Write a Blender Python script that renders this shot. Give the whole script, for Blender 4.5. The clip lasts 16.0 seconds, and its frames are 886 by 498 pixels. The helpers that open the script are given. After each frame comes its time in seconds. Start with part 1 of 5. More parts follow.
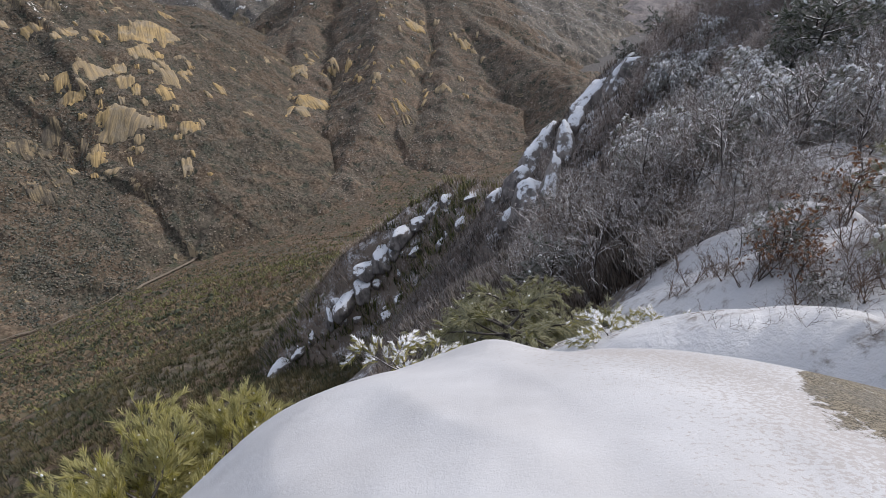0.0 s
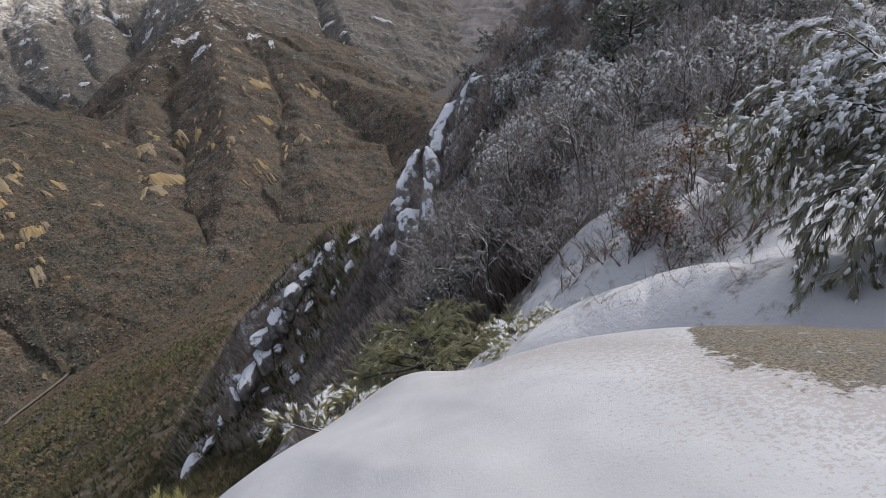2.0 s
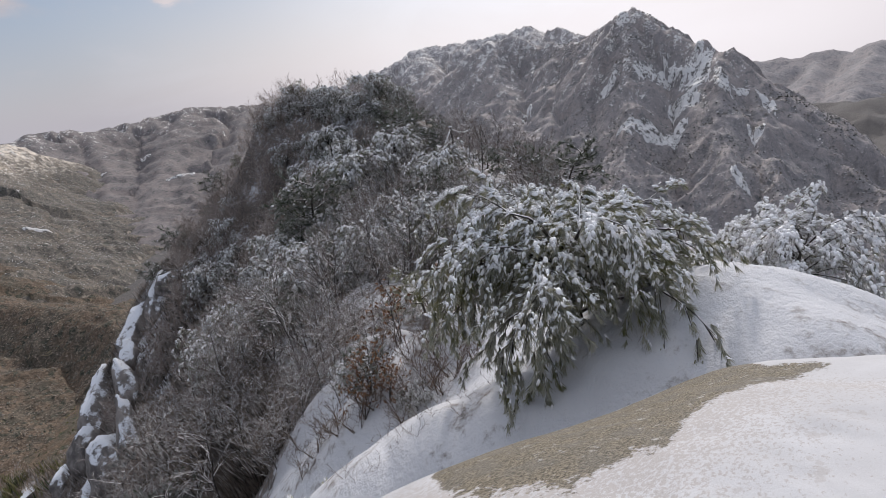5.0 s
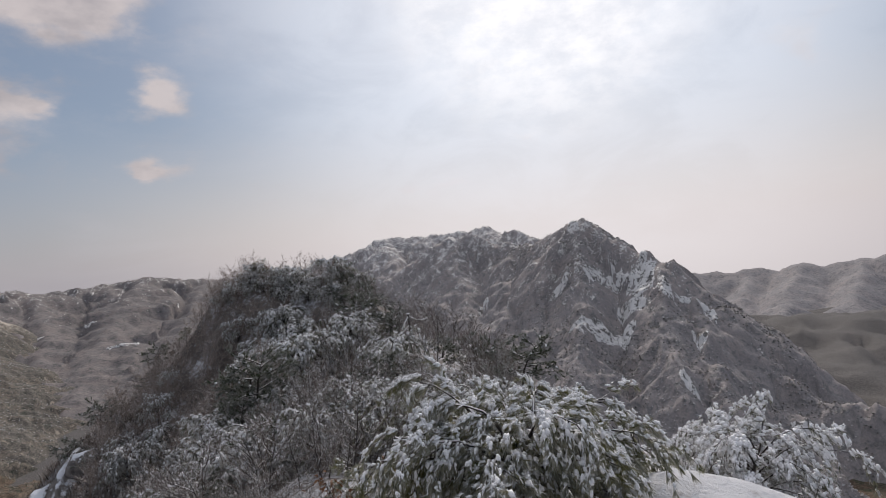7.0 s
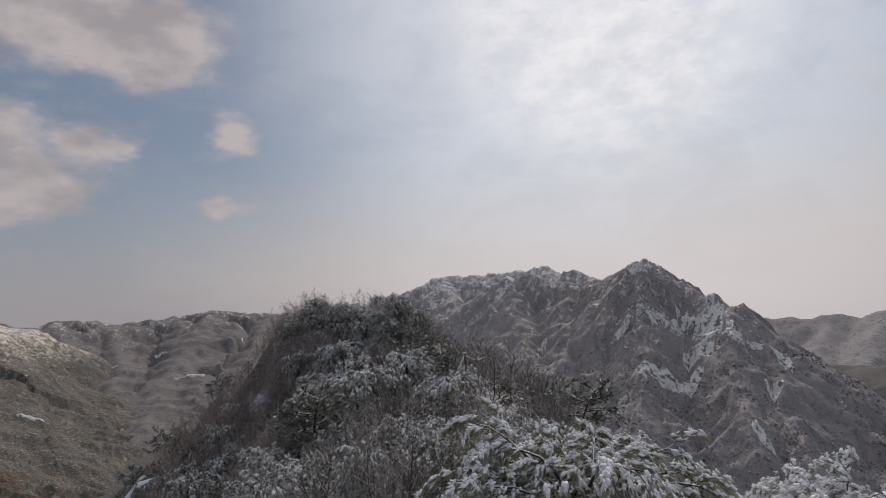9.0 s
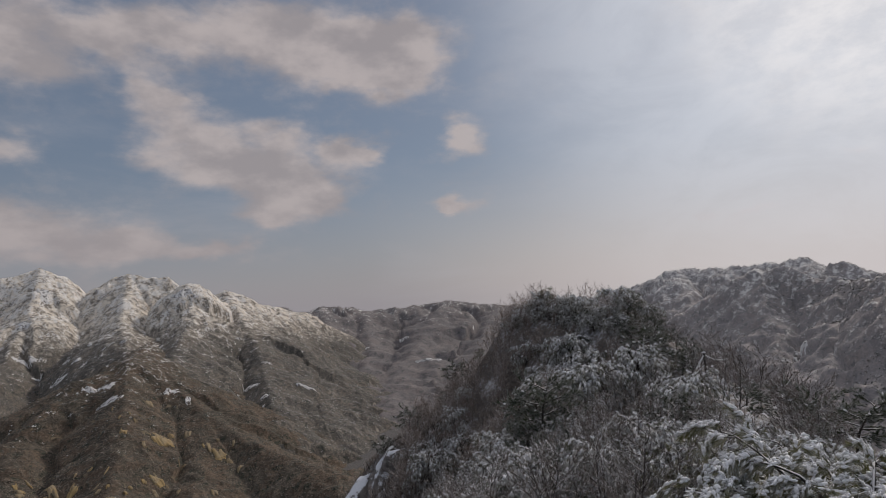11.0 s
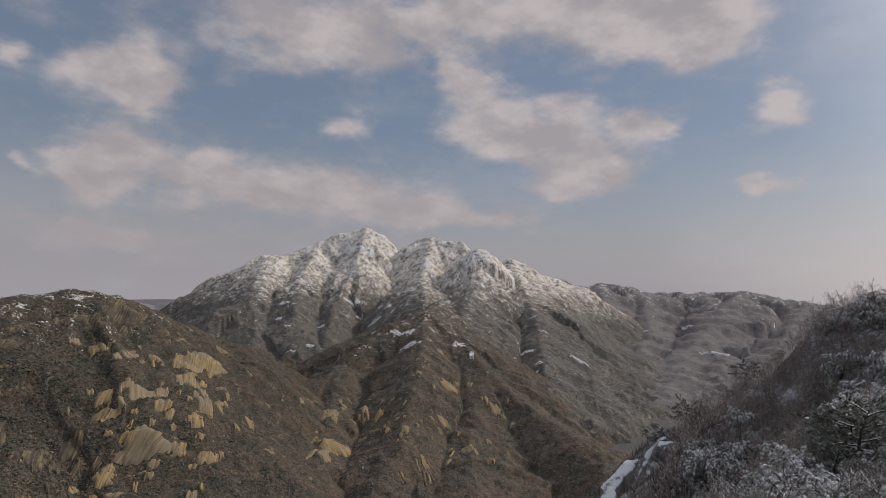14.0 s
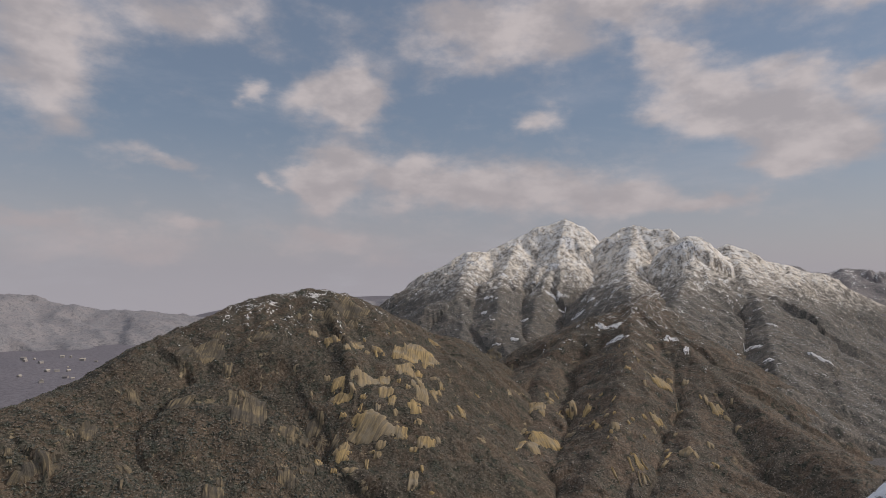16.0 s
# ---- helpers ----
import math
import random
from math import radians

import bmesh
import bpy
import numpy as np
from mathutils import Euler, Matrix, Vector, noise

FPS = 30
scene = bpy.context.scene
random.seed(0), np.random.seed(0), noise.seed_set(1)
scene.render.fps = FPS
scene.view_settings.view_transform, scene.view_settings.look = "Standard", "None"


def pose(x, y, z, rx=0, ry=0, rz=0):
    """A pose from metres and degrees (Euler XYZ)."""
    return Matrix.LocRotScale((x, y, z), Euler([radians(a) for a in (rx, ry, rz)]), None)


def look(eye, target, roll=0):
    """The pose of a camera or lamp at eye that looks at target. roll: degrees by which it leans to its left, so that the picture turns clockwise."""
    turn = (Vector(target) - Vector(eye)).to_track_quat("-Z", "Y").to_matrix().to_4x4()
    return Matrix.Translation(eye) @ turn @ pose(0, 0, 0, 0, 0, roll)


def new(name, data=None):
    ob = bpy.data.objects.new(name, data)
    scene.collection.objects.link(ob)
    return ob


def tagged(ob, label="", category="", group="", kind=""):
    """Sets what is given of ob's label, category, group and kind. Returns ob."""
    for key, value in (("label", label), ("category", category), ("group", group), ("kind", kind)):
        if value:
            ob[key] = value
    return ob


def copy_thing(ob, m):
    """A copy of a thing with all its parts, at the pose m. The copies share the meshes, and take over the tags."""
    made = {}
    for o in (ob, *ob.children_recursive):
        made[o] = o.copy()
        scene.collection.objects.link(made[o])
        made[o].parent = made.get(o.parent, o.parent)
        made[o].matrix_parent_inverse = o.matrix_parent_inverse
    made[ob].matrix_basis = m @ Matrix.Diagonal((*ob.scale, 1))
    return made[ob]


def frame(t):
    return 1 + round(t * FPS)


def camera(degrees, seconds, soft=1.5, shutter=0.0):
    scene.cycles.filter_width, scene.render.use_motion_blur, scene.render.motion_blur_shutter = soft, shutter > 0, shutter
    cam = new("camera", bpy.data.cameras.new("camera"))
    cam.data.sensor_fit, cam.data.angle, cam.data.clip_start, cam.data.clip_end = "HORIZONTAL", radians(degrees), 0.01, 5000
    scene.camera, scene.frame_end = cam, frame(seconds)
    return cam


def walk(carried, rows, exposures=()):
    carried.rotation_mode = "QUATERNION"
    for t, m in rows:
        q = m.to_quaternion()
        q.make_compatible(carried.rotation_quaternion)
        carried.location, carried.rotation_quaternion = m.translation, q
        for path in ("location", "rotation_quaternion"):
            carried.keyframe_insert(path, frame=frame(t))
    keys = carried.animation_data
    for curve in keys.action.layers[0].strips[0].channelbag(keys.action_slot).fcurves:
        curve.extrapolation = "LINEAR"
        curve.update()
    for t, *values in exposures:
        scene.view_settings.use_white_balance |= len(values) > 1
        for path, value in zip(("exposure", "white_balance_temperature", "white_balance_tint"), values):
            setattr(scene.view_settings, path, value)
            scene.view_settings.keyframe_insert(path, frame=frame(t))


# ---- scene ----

import itertools

EYE = 1.65

# ---- camera ----
cam = camera(74.0, 16.0, 0.85)
PATH = [
    (0.0, pose(0, 0, EYE, 58.97, 3.66, -2.74)),
    (0.5, pose(0, 0, EYE, 58.53, 6.62, -7.55)),
    (1.0, pose(0, 0, EYE, 58.86, 5.31, -9.24)),
    (1.5, pose(0, 0, EYE, 60.23, 7.65, -13.03)),
    (2.0, pose(0, 0, EYE, 60.55, 9.86, -18.66)),
    (2.5, pose(0, 0, EYE, 61.66, 9.62, -23.75)),
    (3.0, pose(0, 0, EYE, 62.81, 11.13, -29.76)),
    (3.5, pose(0, 0, EYE, 63.77, 11.32, -36.18)),
    (4.0, pose(0, 0, EYE, 63.97, 11.03, -40.71)),
    (4.5, pose(0, 0, EYE, 65.64, 10.21, -44.38)),
    (5.0, pose(0, 0, EYE, 72.18, 10.15, -48.89)),
    (5.2, pose(0, 0, EYE, 74.12, 9.58, -50.37)),
    (7.3, pose(0, 0, EYE, 91.26, 5.33, -51.84)),
    (7.5, pose(0, 0, EYE, 91.92, 4.95, -51.31)),
    (8.0, pose(0, 0, EYE, 92.84, 4.92, -50.31)),
    (10.3, pose(0, 0, EYE, 95.31, 4.12, -35.17)),
    (10.5, pose(0, 0, EYE, 95.35, 3.97, -32.29)),
    (11.0, pose(0, 0, EYE, 95.06, 4.00, -25.17)),
    (11.5, pose(0, 0, EYE, 94.77, 2.72, -19.01)),
    (12.0, pose(0, 0, EYE, 94.38, 1.94, -13.89)),
    (12.5, pose(0, 0, EYE, 93.83, 0.40, -9.03)),
    (13.0, pose(0, 0, EYE, 93.50, -1.08, -4.68)),
    (13.5, pose(0, 0, EYE, 93.30, -1.84, -1.73)),
    (14.0, pose(0, 0, EYE, 93.03, -2.14, 1.43)),
    (14.5, pose(0, 0, EYE, 92.61, -2.28, 5.44)),
    (15.0, pose(0, 0, EYE, 92.37, -2.36, 10.24)),
    (15.5, pose(0, 0, EYE, 91.92, -2.10, 15.82)),
    (16.0, pose(0, 0, EYE, 91.99, -0.34, 20.82)),
]
EXPOSURES = [(0.0, 0.67), (1.5, 0.44), (2.5, 0.32), (3.5, 0.36), (4.5, 0.44), (5.0, 0.52), (7.5, 0.1), (8.5, -0.05), (10.5, -0.22), (12.5, -0.2), (14.0, -0.02), (16.0, 0.06)]
walk(cam, PATH, [(t, stops, 6120 if t < 4.8 else 6250 if t < 6 else 6450 if t < 9 else 6500 if t < 13 else 6430, 13) for t, stops in EXPOSURES])

# ---- light ----
SUN_AZ, SUN_EL = 63.0, 35.0


def heading(az, el):
    a, e = radians(az), radians(el)
    return Vector((math.sin(a) * math.cos(e), math.cos(a) * math.cos(e), math.sin(e)))


sun_data = bpy.data.lights.new("sun", "SUN")
sun_data.energy, sun_data.angle, sun_data.color = 1.85, radians(6.0), (1.0, 0.93, 0.83)
sun = new("sun", sun_data)
sun.matrix_world = look(heading(SUN_AZ, SUN_EL) * 50, (0, 0, 0))


class Nodes:
    """Shortcuts for building node trees."""

    def __init__(self, tree):
        self.tree = tree
        tree.nodes.clear()

    def add(self, kind):
        return self.tree.nodes.new(kind)

    def put(self, socket, value):
        if isinstance(value, bpy.types.NodeSocket):
            self.tree.links.new(value, socket)
        elif isinstance(value, (tuple, list)) and len(value) == 3 and socket.type == "RGBA":
            socket.default_value = (*value, 1)
        else:
            socket.default_value = value

    def maths(self, op, a, b=0.0, c=0.0, clamp=False):
        node = self.add("ShaderNodeMath")
        node.operation, node.use_clamp = op, clamp
        for socket, value in zip(node.inputs, (a, b, c)):
            self.put(socket, value)
        return node.outputs[0]

    def vector(self, op, a, b=(0, 0, 0), scale=None):
        node = self.add("ShaderNodeVectorMath")
        node.operation = op
        self.put(node.inputs[0], a)
        self.put(node.inputs[1], b)
        if scale is not None:
            self.put(node.inputs["Scale"], scale)
        return node.outputs["Value"] if op in ("DOT_PRODUCT", "LENGTH", "DISTANCE") else node.outputs[0]

    def noise(self, where, scale, detail=4.0, rough=0.55, distort=0.0):
        node = self.add("ShaderNodeTexNoise")
        self.put(node.inputs["Vector"], where)
        for key, value in (("Scale", scale), ("Detail", detail), ("Roughness", rough), ("Distortion", distort)):
            self.put(node.inputs[key], value)
        return node.outputs[0]

    def step(self, value, low, high, to_low=0.0, to_high=1.0):
        node = self.add("ShaderNodeMapRange")
        node.interpolation_type = "SMOOTHSTEP"
        for socket, v in zip(node.inputs, (value, low, high, to_low, to_high)):
            self.put(socket, v)
        return node.outputs[0]

    def mix(self, fac, a, b, blend="MIX"):
        node = self.add("ShaderNodeMix")
        node.data_type, node.blend_type = "RGBA", blend
        self.put(node.inputs[0], fac)
        self.put(node.inputs[6], a)
        self.put(node.inputs[7], b)
        return node.outputs[2]

    def split(self, v):
        node = self.add("ShaderNodeSeparateXYZ")
        self.put(node.inputs[0], v)
        return node.outputs

    def join(self, x, y, z):
        node = self.add("ShaderNodeCombineXYZ")
        for socket, value in zip(node.inputs, (x, y, z)):
            self.put(socket, value)
        return node.outputs[0]


# sky: clear air, a pale haze along the horizon, a bright veil round the sun, and drifting cumulus
world = bpy.data.worlds.new("sky")
scene.world = world
world.use_nodes = True
n = Nodes(world.node_tree)
air = n.add("ShaderNodeTexSky")
air.sky_type, air.sun_disc, air.sun_elevation, air.sun_rotation = "NISHITA", False, radians(SUN_EL), radians(SUN_AZ)
air.altitude, air.air_density, air.dust_density, air.ozone_density = 700.0, 1.2, 2.0, 1.5
way = n.add("ShaderNodeTexCoord").outputs["Generated"]
wx, wy, wz = n.split(way)
d_az = n.maths("MULTIPLY", n.maths("ARCTAN2", wx, wy), 57.296)
d_el = n.maths("MULTIPLY", n.maths("ARCSINE", wz), 57.296)
warp = n.add("ShaderNodeTexNoise")
n.put(warp.inputs["Vector"], n.vector("MULTIPLY", way, (1, 1, 2.0)))
n.put(warp.inputs["Scale"], 9.0)
n.put(warp.inputs["Detail"], 5.0)
drift = n.vector("MULTIPLY", n.vector("SUBTRACT", warp.outputs[1], (0.5, 0.5, 0.5)), (9.0, 6.0, 0))
place = n.vector("ADD", n.join(d_az, d_el, 0), drift)

CLOUD_BANK = [(-20.3, 22.1, 4.8, 2.4), (-13.8, 21.9, 4.8, 2.2), (-5.6, 23.8, 5.3, 2.2), (3.7, 25.5, 5.3, 2.2), (11.5, 25.2, 4.8, 2.6),
              (19.4, 22.8, 4.4, 2.4), (23.9, 23.7, 2.6, 2.2), (-57.4, 18.2, 4, 4.8), (-54, 14.7, 2.6, 3.5), (-44.8, 22.2, 7.5, 2),
              (-2.2, 24.1, 4, 1.3), (19.4, 23.7, 6.6, 1.8), (18.9, 21.6, 1.8, 1)]
CLOUD_PUFFS = [(-0.5, 20.3, 1.7, 1.1), (1.3, 18.5, 1.8, 1.1), (0.1, 15.4, 2.9, 2.2), (4.8, 14.6, 2.9, 2), (8.6, 13.3, 3.3, 2), (12, 10.9, 3.3, 1.7),
               (9.2, 8.8, 2.2, 0.8), (-11, 14.5, 2.1, 1), (-30.1, 16.4, 2.4, 2.4), (27.9, 15.1, 1.7, 1.3), (26.8, 9.3, 1.8, 0.6),
               (17.3, 14.4, 1.7, 0.9), (-31.5, 10.8, 2.6, 1.3), (-33.9, 16.3, 2.6, 1.8), (-28.9, 16, 2.4, 2.2), (-39.8, 15.9, 1, 0.9),
               (-46.9, 9.3, 2.6, 0.7), (-31.4, 8.8, 1.8, 2), (-37.1, 8.1, 1, 0.4), (12.3, 12.5, 2.6, 2.4), (10.7, 16.4, 1.8, 1.2),
               (28.2, 16, 1.8, 1.2), (17.3, 15, 2, 0.8), (26.9, 9.6, 2.1, 0.6), (51.1, 25.1, 1.8, 1.1), (57.6, 16, 1.2, 1.3), (49.6, 7.1, 1.2, 0.4),
               (53.5, 5.8, 2.1, 0.5), (85.6, 13.5, 1.8, 1.1), (61.3, 9.1, 0.9, 0.3), (69.7, 4, 0.9, 0.3)]
CLOUD_LOW = [(-25.2, 9, 3.3, 1.5), (-20.9, 8.1, 4.8, 2), (-14.3, 7.2, 5.3, 2.2), (-7.1, 7.2, 4.8, 1.8), (-0.3, 6.3, 4, 1.1), (5, 5.8, 2.6, 0.7),
             (-32.5, 7.8, 2.6, 2.2), (-31.3, 2.6, 5.3, 1.1), (-56.5, 3.7, 3.5, 0.8), (-44.4, 4, 3.1, 0.7), (-49.9, 1.7, 6.6, 1.1)]
total = 0.0
for az, el, wide, high in CLOUD_BANK + CLOUD_PUFFS + CLOUD_LOW:
    off = n.vector("MULTIPLY", n.vector("SUBTRACT", place, (az, el, 0)), (1 / (wide * 1.2), 1 / (high * 1.25), 0))
    puff = n.maths("EXPONENT", n.maths("MULTIPLY", n.vector("DOT_PRODUCT", off, off), -1.0))
    total = n.maths("ADD", total, puff)
fluff = n.noise(n.vector("MULTIPLY", way, (1, 1, 1.8)), 16.0, 6.0, 0.6)
density = n.maths("ADD", total, n.maths("MULTIPLY", n.maths("SUBTRACT", fluff, 0.5), 1.5))
cover = n.step(density, 0.02, 1.3)
wisps = n.step(n.noise(n.vector("MULTIPLY", way, (1, 1, 3.0)), 3.2, 6.0, 0.6, 0.4), 0.5, 0.85, 0.0, 0.3)
toward = n.vector("DOT_PRODUCT", way, tuple(heading(SUN_AZ + 2, SUN_EL - 11)))
veil = n.maths("MULTIPLY", n.maths("POWER", n.step(toward, 0.76, 1.0), 1.7), n.step(n.noise(n.vector("MULTIPLY", way, (1, 1, 2.0)), 5.0, 6.0, 0.62, 0.5), 0.32, 0.62, 0.72, 1.0))
core = n.maths("MULTIPLY", n.step(toward, 0.955, 1.0), n.step(fluff, 0.3, 0.7, 0.25, 0.8))
low = n.step(d_el, -4.0, 15.0, 1.0, 0.0)
clear = n.mix(0.6, n.vector("SCALE", air.outputs[0], scale=0.075), (0.175, 0.215, 0.275))
clear = n.mix(n.maths("MULTIPLY", low, 0.9), clear, (0.365, 0.345, 0.365))
clear = n.mix(wisps, clear, (0.44, 0.44, 0.47))
shade = n.noise(n.vector("MULTIPLY", way, (1, 1, 1.8)), 11.0, 4.0)
white = n.mix(n.step(shade, 0.35, 0.68), (0.38, 0.345, 0.34), (0.56, 0.50, 0.475))
white = n.mix(low, white, (0.375, 0.335, 0.34))
sky = n.mix(n.maths("MULTIPLY", cover, 0.84), clear, white)
sky = n.mix(n.maths("MULTIPLY", veil, 0.85), sky, (0.72, 0.765, 0.825))
sky = n.mix(core, sky, (0.98, 0.97, 0.96))
sky = n.mix(n.maths("MULTIPLY", n.maths("MULTIPLY", low, n.step(toward, 0.62, 0.95)), 0.72), sky, (0.76, 0.705, 0.68))
# high thin cloud over the lookout
sky = n.mix(n.step(d_el, 30.0, 60.0, 0.0, 0.9), sky, n.mix(n.step(shade, 0.3, 0.7), (0.53, 0.555, 0.605), (0.69, 0.70, 0.73)))
back = n.add("ShaderNodeBackground")
n.put(back.inputs[0], sky)
n.put(back.inputs[1], 1.0)
n.tree.links.new(back.outputs[0], n.add("ShaderNodeOutputWorld").inputs[0])


# ---- materials ----
def material(name, rough=0.9, spec=0.25):
    m = bpy.data.materials.new(name)
    m.use_nodes = True
    k = Nodes(m.node_tree)
    shader = k.add("ShaderNodeBsdfPrincipled")
    shader.inputs["Roughness"].default_value = rough
    shader.inputs["Specular IOR Level"].default_value = spec
    k.tree.links.new(shader.outputs[0], k.add("ShaderNodeOutputMaterial").inputs[0])
    return m, k, shader


def bump(k, shader, height, strength, distance):
    node = k.add("ShaderNodeBump")
    k.put(node.inputs["Strength"], strength)
    k.put(node.inputs["Distance"], distance)
    k.put(node.inputs["Height"], height)
    k.tree.links.new(node.outputs[0], shader.inputs["Normal"])


def mask(k, which):
    node = k.add("ShaderNodeAttribute")
    node.attribute_name = which
    return node.outputs["Fac"]


def spot_of(k):
    return k.add("ShaderNodeTexCoord").outputs["Object"]


def upward(k):
    return k.split(k.add("ShaderNodeNewGeometry").outputs["Normal"])[2]


def island(k):
    return k.add("ShaderNodeNewGeometry").outputs["Random Per Island"]


def forest_ground(name, tones, snow_from, snow_to, snow_most, rock, grain, plain=None, bald=None, gap=0.5):
    """Wooded mountain side: mottled tree cover, bare rock on steep places, more snow the higher it lies."""
    m, k, s = material(name)
    p = spot_of(k)
    a, b, c = tones
    fine = k.noise(p, 0.26 / grain, 5.0, 0.65)
    wide = k.noise(p, 0.018 / grain, 4.0, 0.6)
    mid = k.noise(p, 0.06 / grain, 4.0, 0.6, 0.6)
    col = k.mix(k.step(wide, 0.45, 0.56), a, b)
    col = k.mix(k.step(mid, 0.5, 0.66), col, c)
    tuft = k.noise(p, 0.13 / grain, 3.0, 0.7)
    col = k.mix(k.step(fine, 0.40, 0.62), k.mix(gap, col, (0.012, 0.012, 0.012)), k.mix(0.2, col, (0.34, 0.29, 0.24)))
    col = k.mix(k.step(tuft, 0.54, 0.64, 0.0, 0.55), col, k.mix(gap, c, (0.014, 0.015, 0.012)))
    streak = k.noise(k.vector("MULTIPLY", p, (1, 1, 0.35)), 0.05 / grain, 6.0, 0.65, 0.8)
    stone = k.maths("MULTIPLY", k.step(streak, 0.60, 0.66), k.step(upward(k), 0.95, 0.75))
    col = k.mix(k.maths("MULTIPLY", stone, rock[0]), col, rock[1:])
    height = k.split(p)[2]
    if bald is not None:
        # bare jointed rock above the tree line
        joint = k.noise(k.vector("MULTIPLY", p, (1, 1, 0.45)), 0.06, 7.0, 0.74, 1.0)
        face = k.mix(k.step(joint, 0.41, 0.57), bald[3], bald[2])
        back = k.maths("MULTIPLY_ADD", k.vector("LENGTH", p), 0.10, -145.0)
        line = k.step(k.maths("ADD", k.maths("ADD", height, back), k.maths("MULTIPLY_ADD", mid, 240.0, -120.0)), bald[0], bald[1])
        col = k.mix(line, col, face)
    lie = k.step(height, snow_from, snow_to, 0.0, snow_most)
    speck = k.noise(k.vector("MULTIPLY", p, (1, 1, 1.6)), 0.17 / grain, 5.0, 0.75)
    chute = k.noise(k.vector("MULTIPLY", p, (1, 1, 0.2)), 0.035 / grain, 5.0, 0.7, 0.5)
    rough = k.maths("MULTIPLY_ADD", chute, 1.5, k.maths("MULTIPLY_ADD", mid, 0.7, k.maths("MULTIPLY", speck, 1.6)))
    snow = k.step(k.maths("ADD", k.maths("SUBTRACT", rough, 1.9), k.maths("SUBTRACT", lie, 0.62)), -0.02, 0.08)
    col = k.mix(k.maths("MULTIPLY", snow, 0.85), col, (0.82, 0.785, 0.745))
    if plain is not None:
        col = k.mix(k.step(k.vector("LENGTH", p), 600.0, 1100.0), col, k.mix(k.step(fine, 0.42, 0.58), (0.15, 0.135, 0.13), (0.075, 0.07, 0.066)))
        # West of the lookout, valley haze is put into the ground colour.
        hazy_fields = k.mix(k.step(mid, 0.4, 0.65), plain, tuple(0.7 * c for c in plain))
        col = k.mix(k.step(k.split(p)[0], -500.0, -1000.0), col, hazy_fields)
    k.put(s.inputs["Base Color"], col)
    bump(k, s, fine, 0.45, 2.2 * grain)
    return m


BROWN, RUST, PINE = (0.105, 0.082, 0.055), (0.15, 0.095, 0.057), (0.048, 0.058, 0.026)
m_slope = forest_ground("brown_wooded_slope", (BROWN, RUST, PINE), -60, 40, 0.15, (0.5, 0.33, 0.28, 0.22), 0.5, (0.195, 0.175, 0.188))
# Tones taken darker to stand for the cloud shadow on the hill.
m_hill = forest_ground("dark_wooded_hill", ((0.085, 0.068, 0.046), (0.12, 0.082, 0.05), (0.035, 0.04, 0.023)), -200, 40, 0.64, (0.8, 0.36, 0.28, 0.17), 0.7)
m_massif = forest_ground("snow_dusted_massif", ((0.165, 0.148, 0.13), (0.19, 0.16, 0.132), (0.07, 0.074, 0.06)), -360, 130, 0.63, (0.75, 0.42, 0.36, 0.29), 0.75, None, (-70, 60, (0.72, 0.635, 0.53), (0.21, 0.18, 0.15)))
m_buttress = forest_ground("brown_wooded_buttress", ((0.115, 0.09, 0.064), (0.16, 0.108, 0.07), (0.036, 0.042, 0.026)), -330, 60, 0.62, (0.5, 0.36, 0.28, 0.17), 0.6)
# These three: haze is put into paler tones and a lower gap.
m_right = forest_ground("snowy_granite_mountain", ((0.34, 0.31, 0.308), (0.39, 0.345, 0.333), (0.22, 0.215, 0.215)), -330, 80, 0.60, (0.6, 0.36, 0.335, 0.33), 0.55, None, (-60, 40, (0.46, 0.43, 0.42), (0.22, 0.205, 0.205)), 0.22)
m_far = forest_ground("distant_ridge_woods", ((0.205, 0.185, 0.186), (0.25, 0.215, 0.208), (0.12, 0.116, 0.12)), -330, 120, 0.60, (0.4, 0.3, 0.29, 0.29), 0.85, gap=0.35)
m_haze = forest_ground("hazy_distant_hills", ((0.29, 0.275, 0.285), (0.33, 0.30, 0.302), (0.19, 0.186, 0.197)), -330, 120, 0.60, (0.4, 0.3, 0.29, 0.29), 0.85, gap=0.25)

# snow over the granite dome, thin and speckled near the bare strip
m_dome, k, s = material("snow_on_granite", 0.75, 0.3)
p = spot_of(k)
bare = mask(k, "bare")
thin = mask(k, "thin")
tread = mask(k, "tread")
edge = k.maths("MULTIPLY_ADD", k.noise(p, 19.0, 5.0, 0.75), 0.5, k.maths("MULTIPLY", k.noise(p, 4.0, 6.0, 0.68), 0.5))
speck = k.noise(k.vector("MULTIPLY", p, (1.0, 1.6, 1.0)), 30.0, 5.0, 0.72)
open_rock = k.step(k.maths("ADD", bare, k.maths("MULTIPLY", k.maths("SUBTRACT", edge, 0.5), 1.7)), 0.46, 0.56)
peep = k.step(k.maths("ADD", speck, k.maths("MULTIPLY", thin, 0.24)), 0.66, 0.74, 0.0, 0.75)
trod = k.step(k.maths("ADD", k.noise(p, 13.0, 5.0, 0.65), k.maths("MULTIPLY", tread, 0.22)), 0.72, 0.78, 0.0, 0.45)
gravel = k.noise(p, 55.0, 5.0, 0.75)
blot = k.noise(p, 4.0, 4.0)
grain = k.add("ShaderNodeTexVoronoi")
k.put(grain.inputs["Vector"], p)
k.put(grain.inputs["Scale"], 70.0)
rock = k.mix(k.step(gravel, 0.38, 0.62), (0.075, 0.064, 0.046), (0.32, 0.272, 0.198))
rock = k.mix(k.step(blot, 0.4, 0.7, 0.0, 0.5), rock, (0.17, 0.16, 0.145))
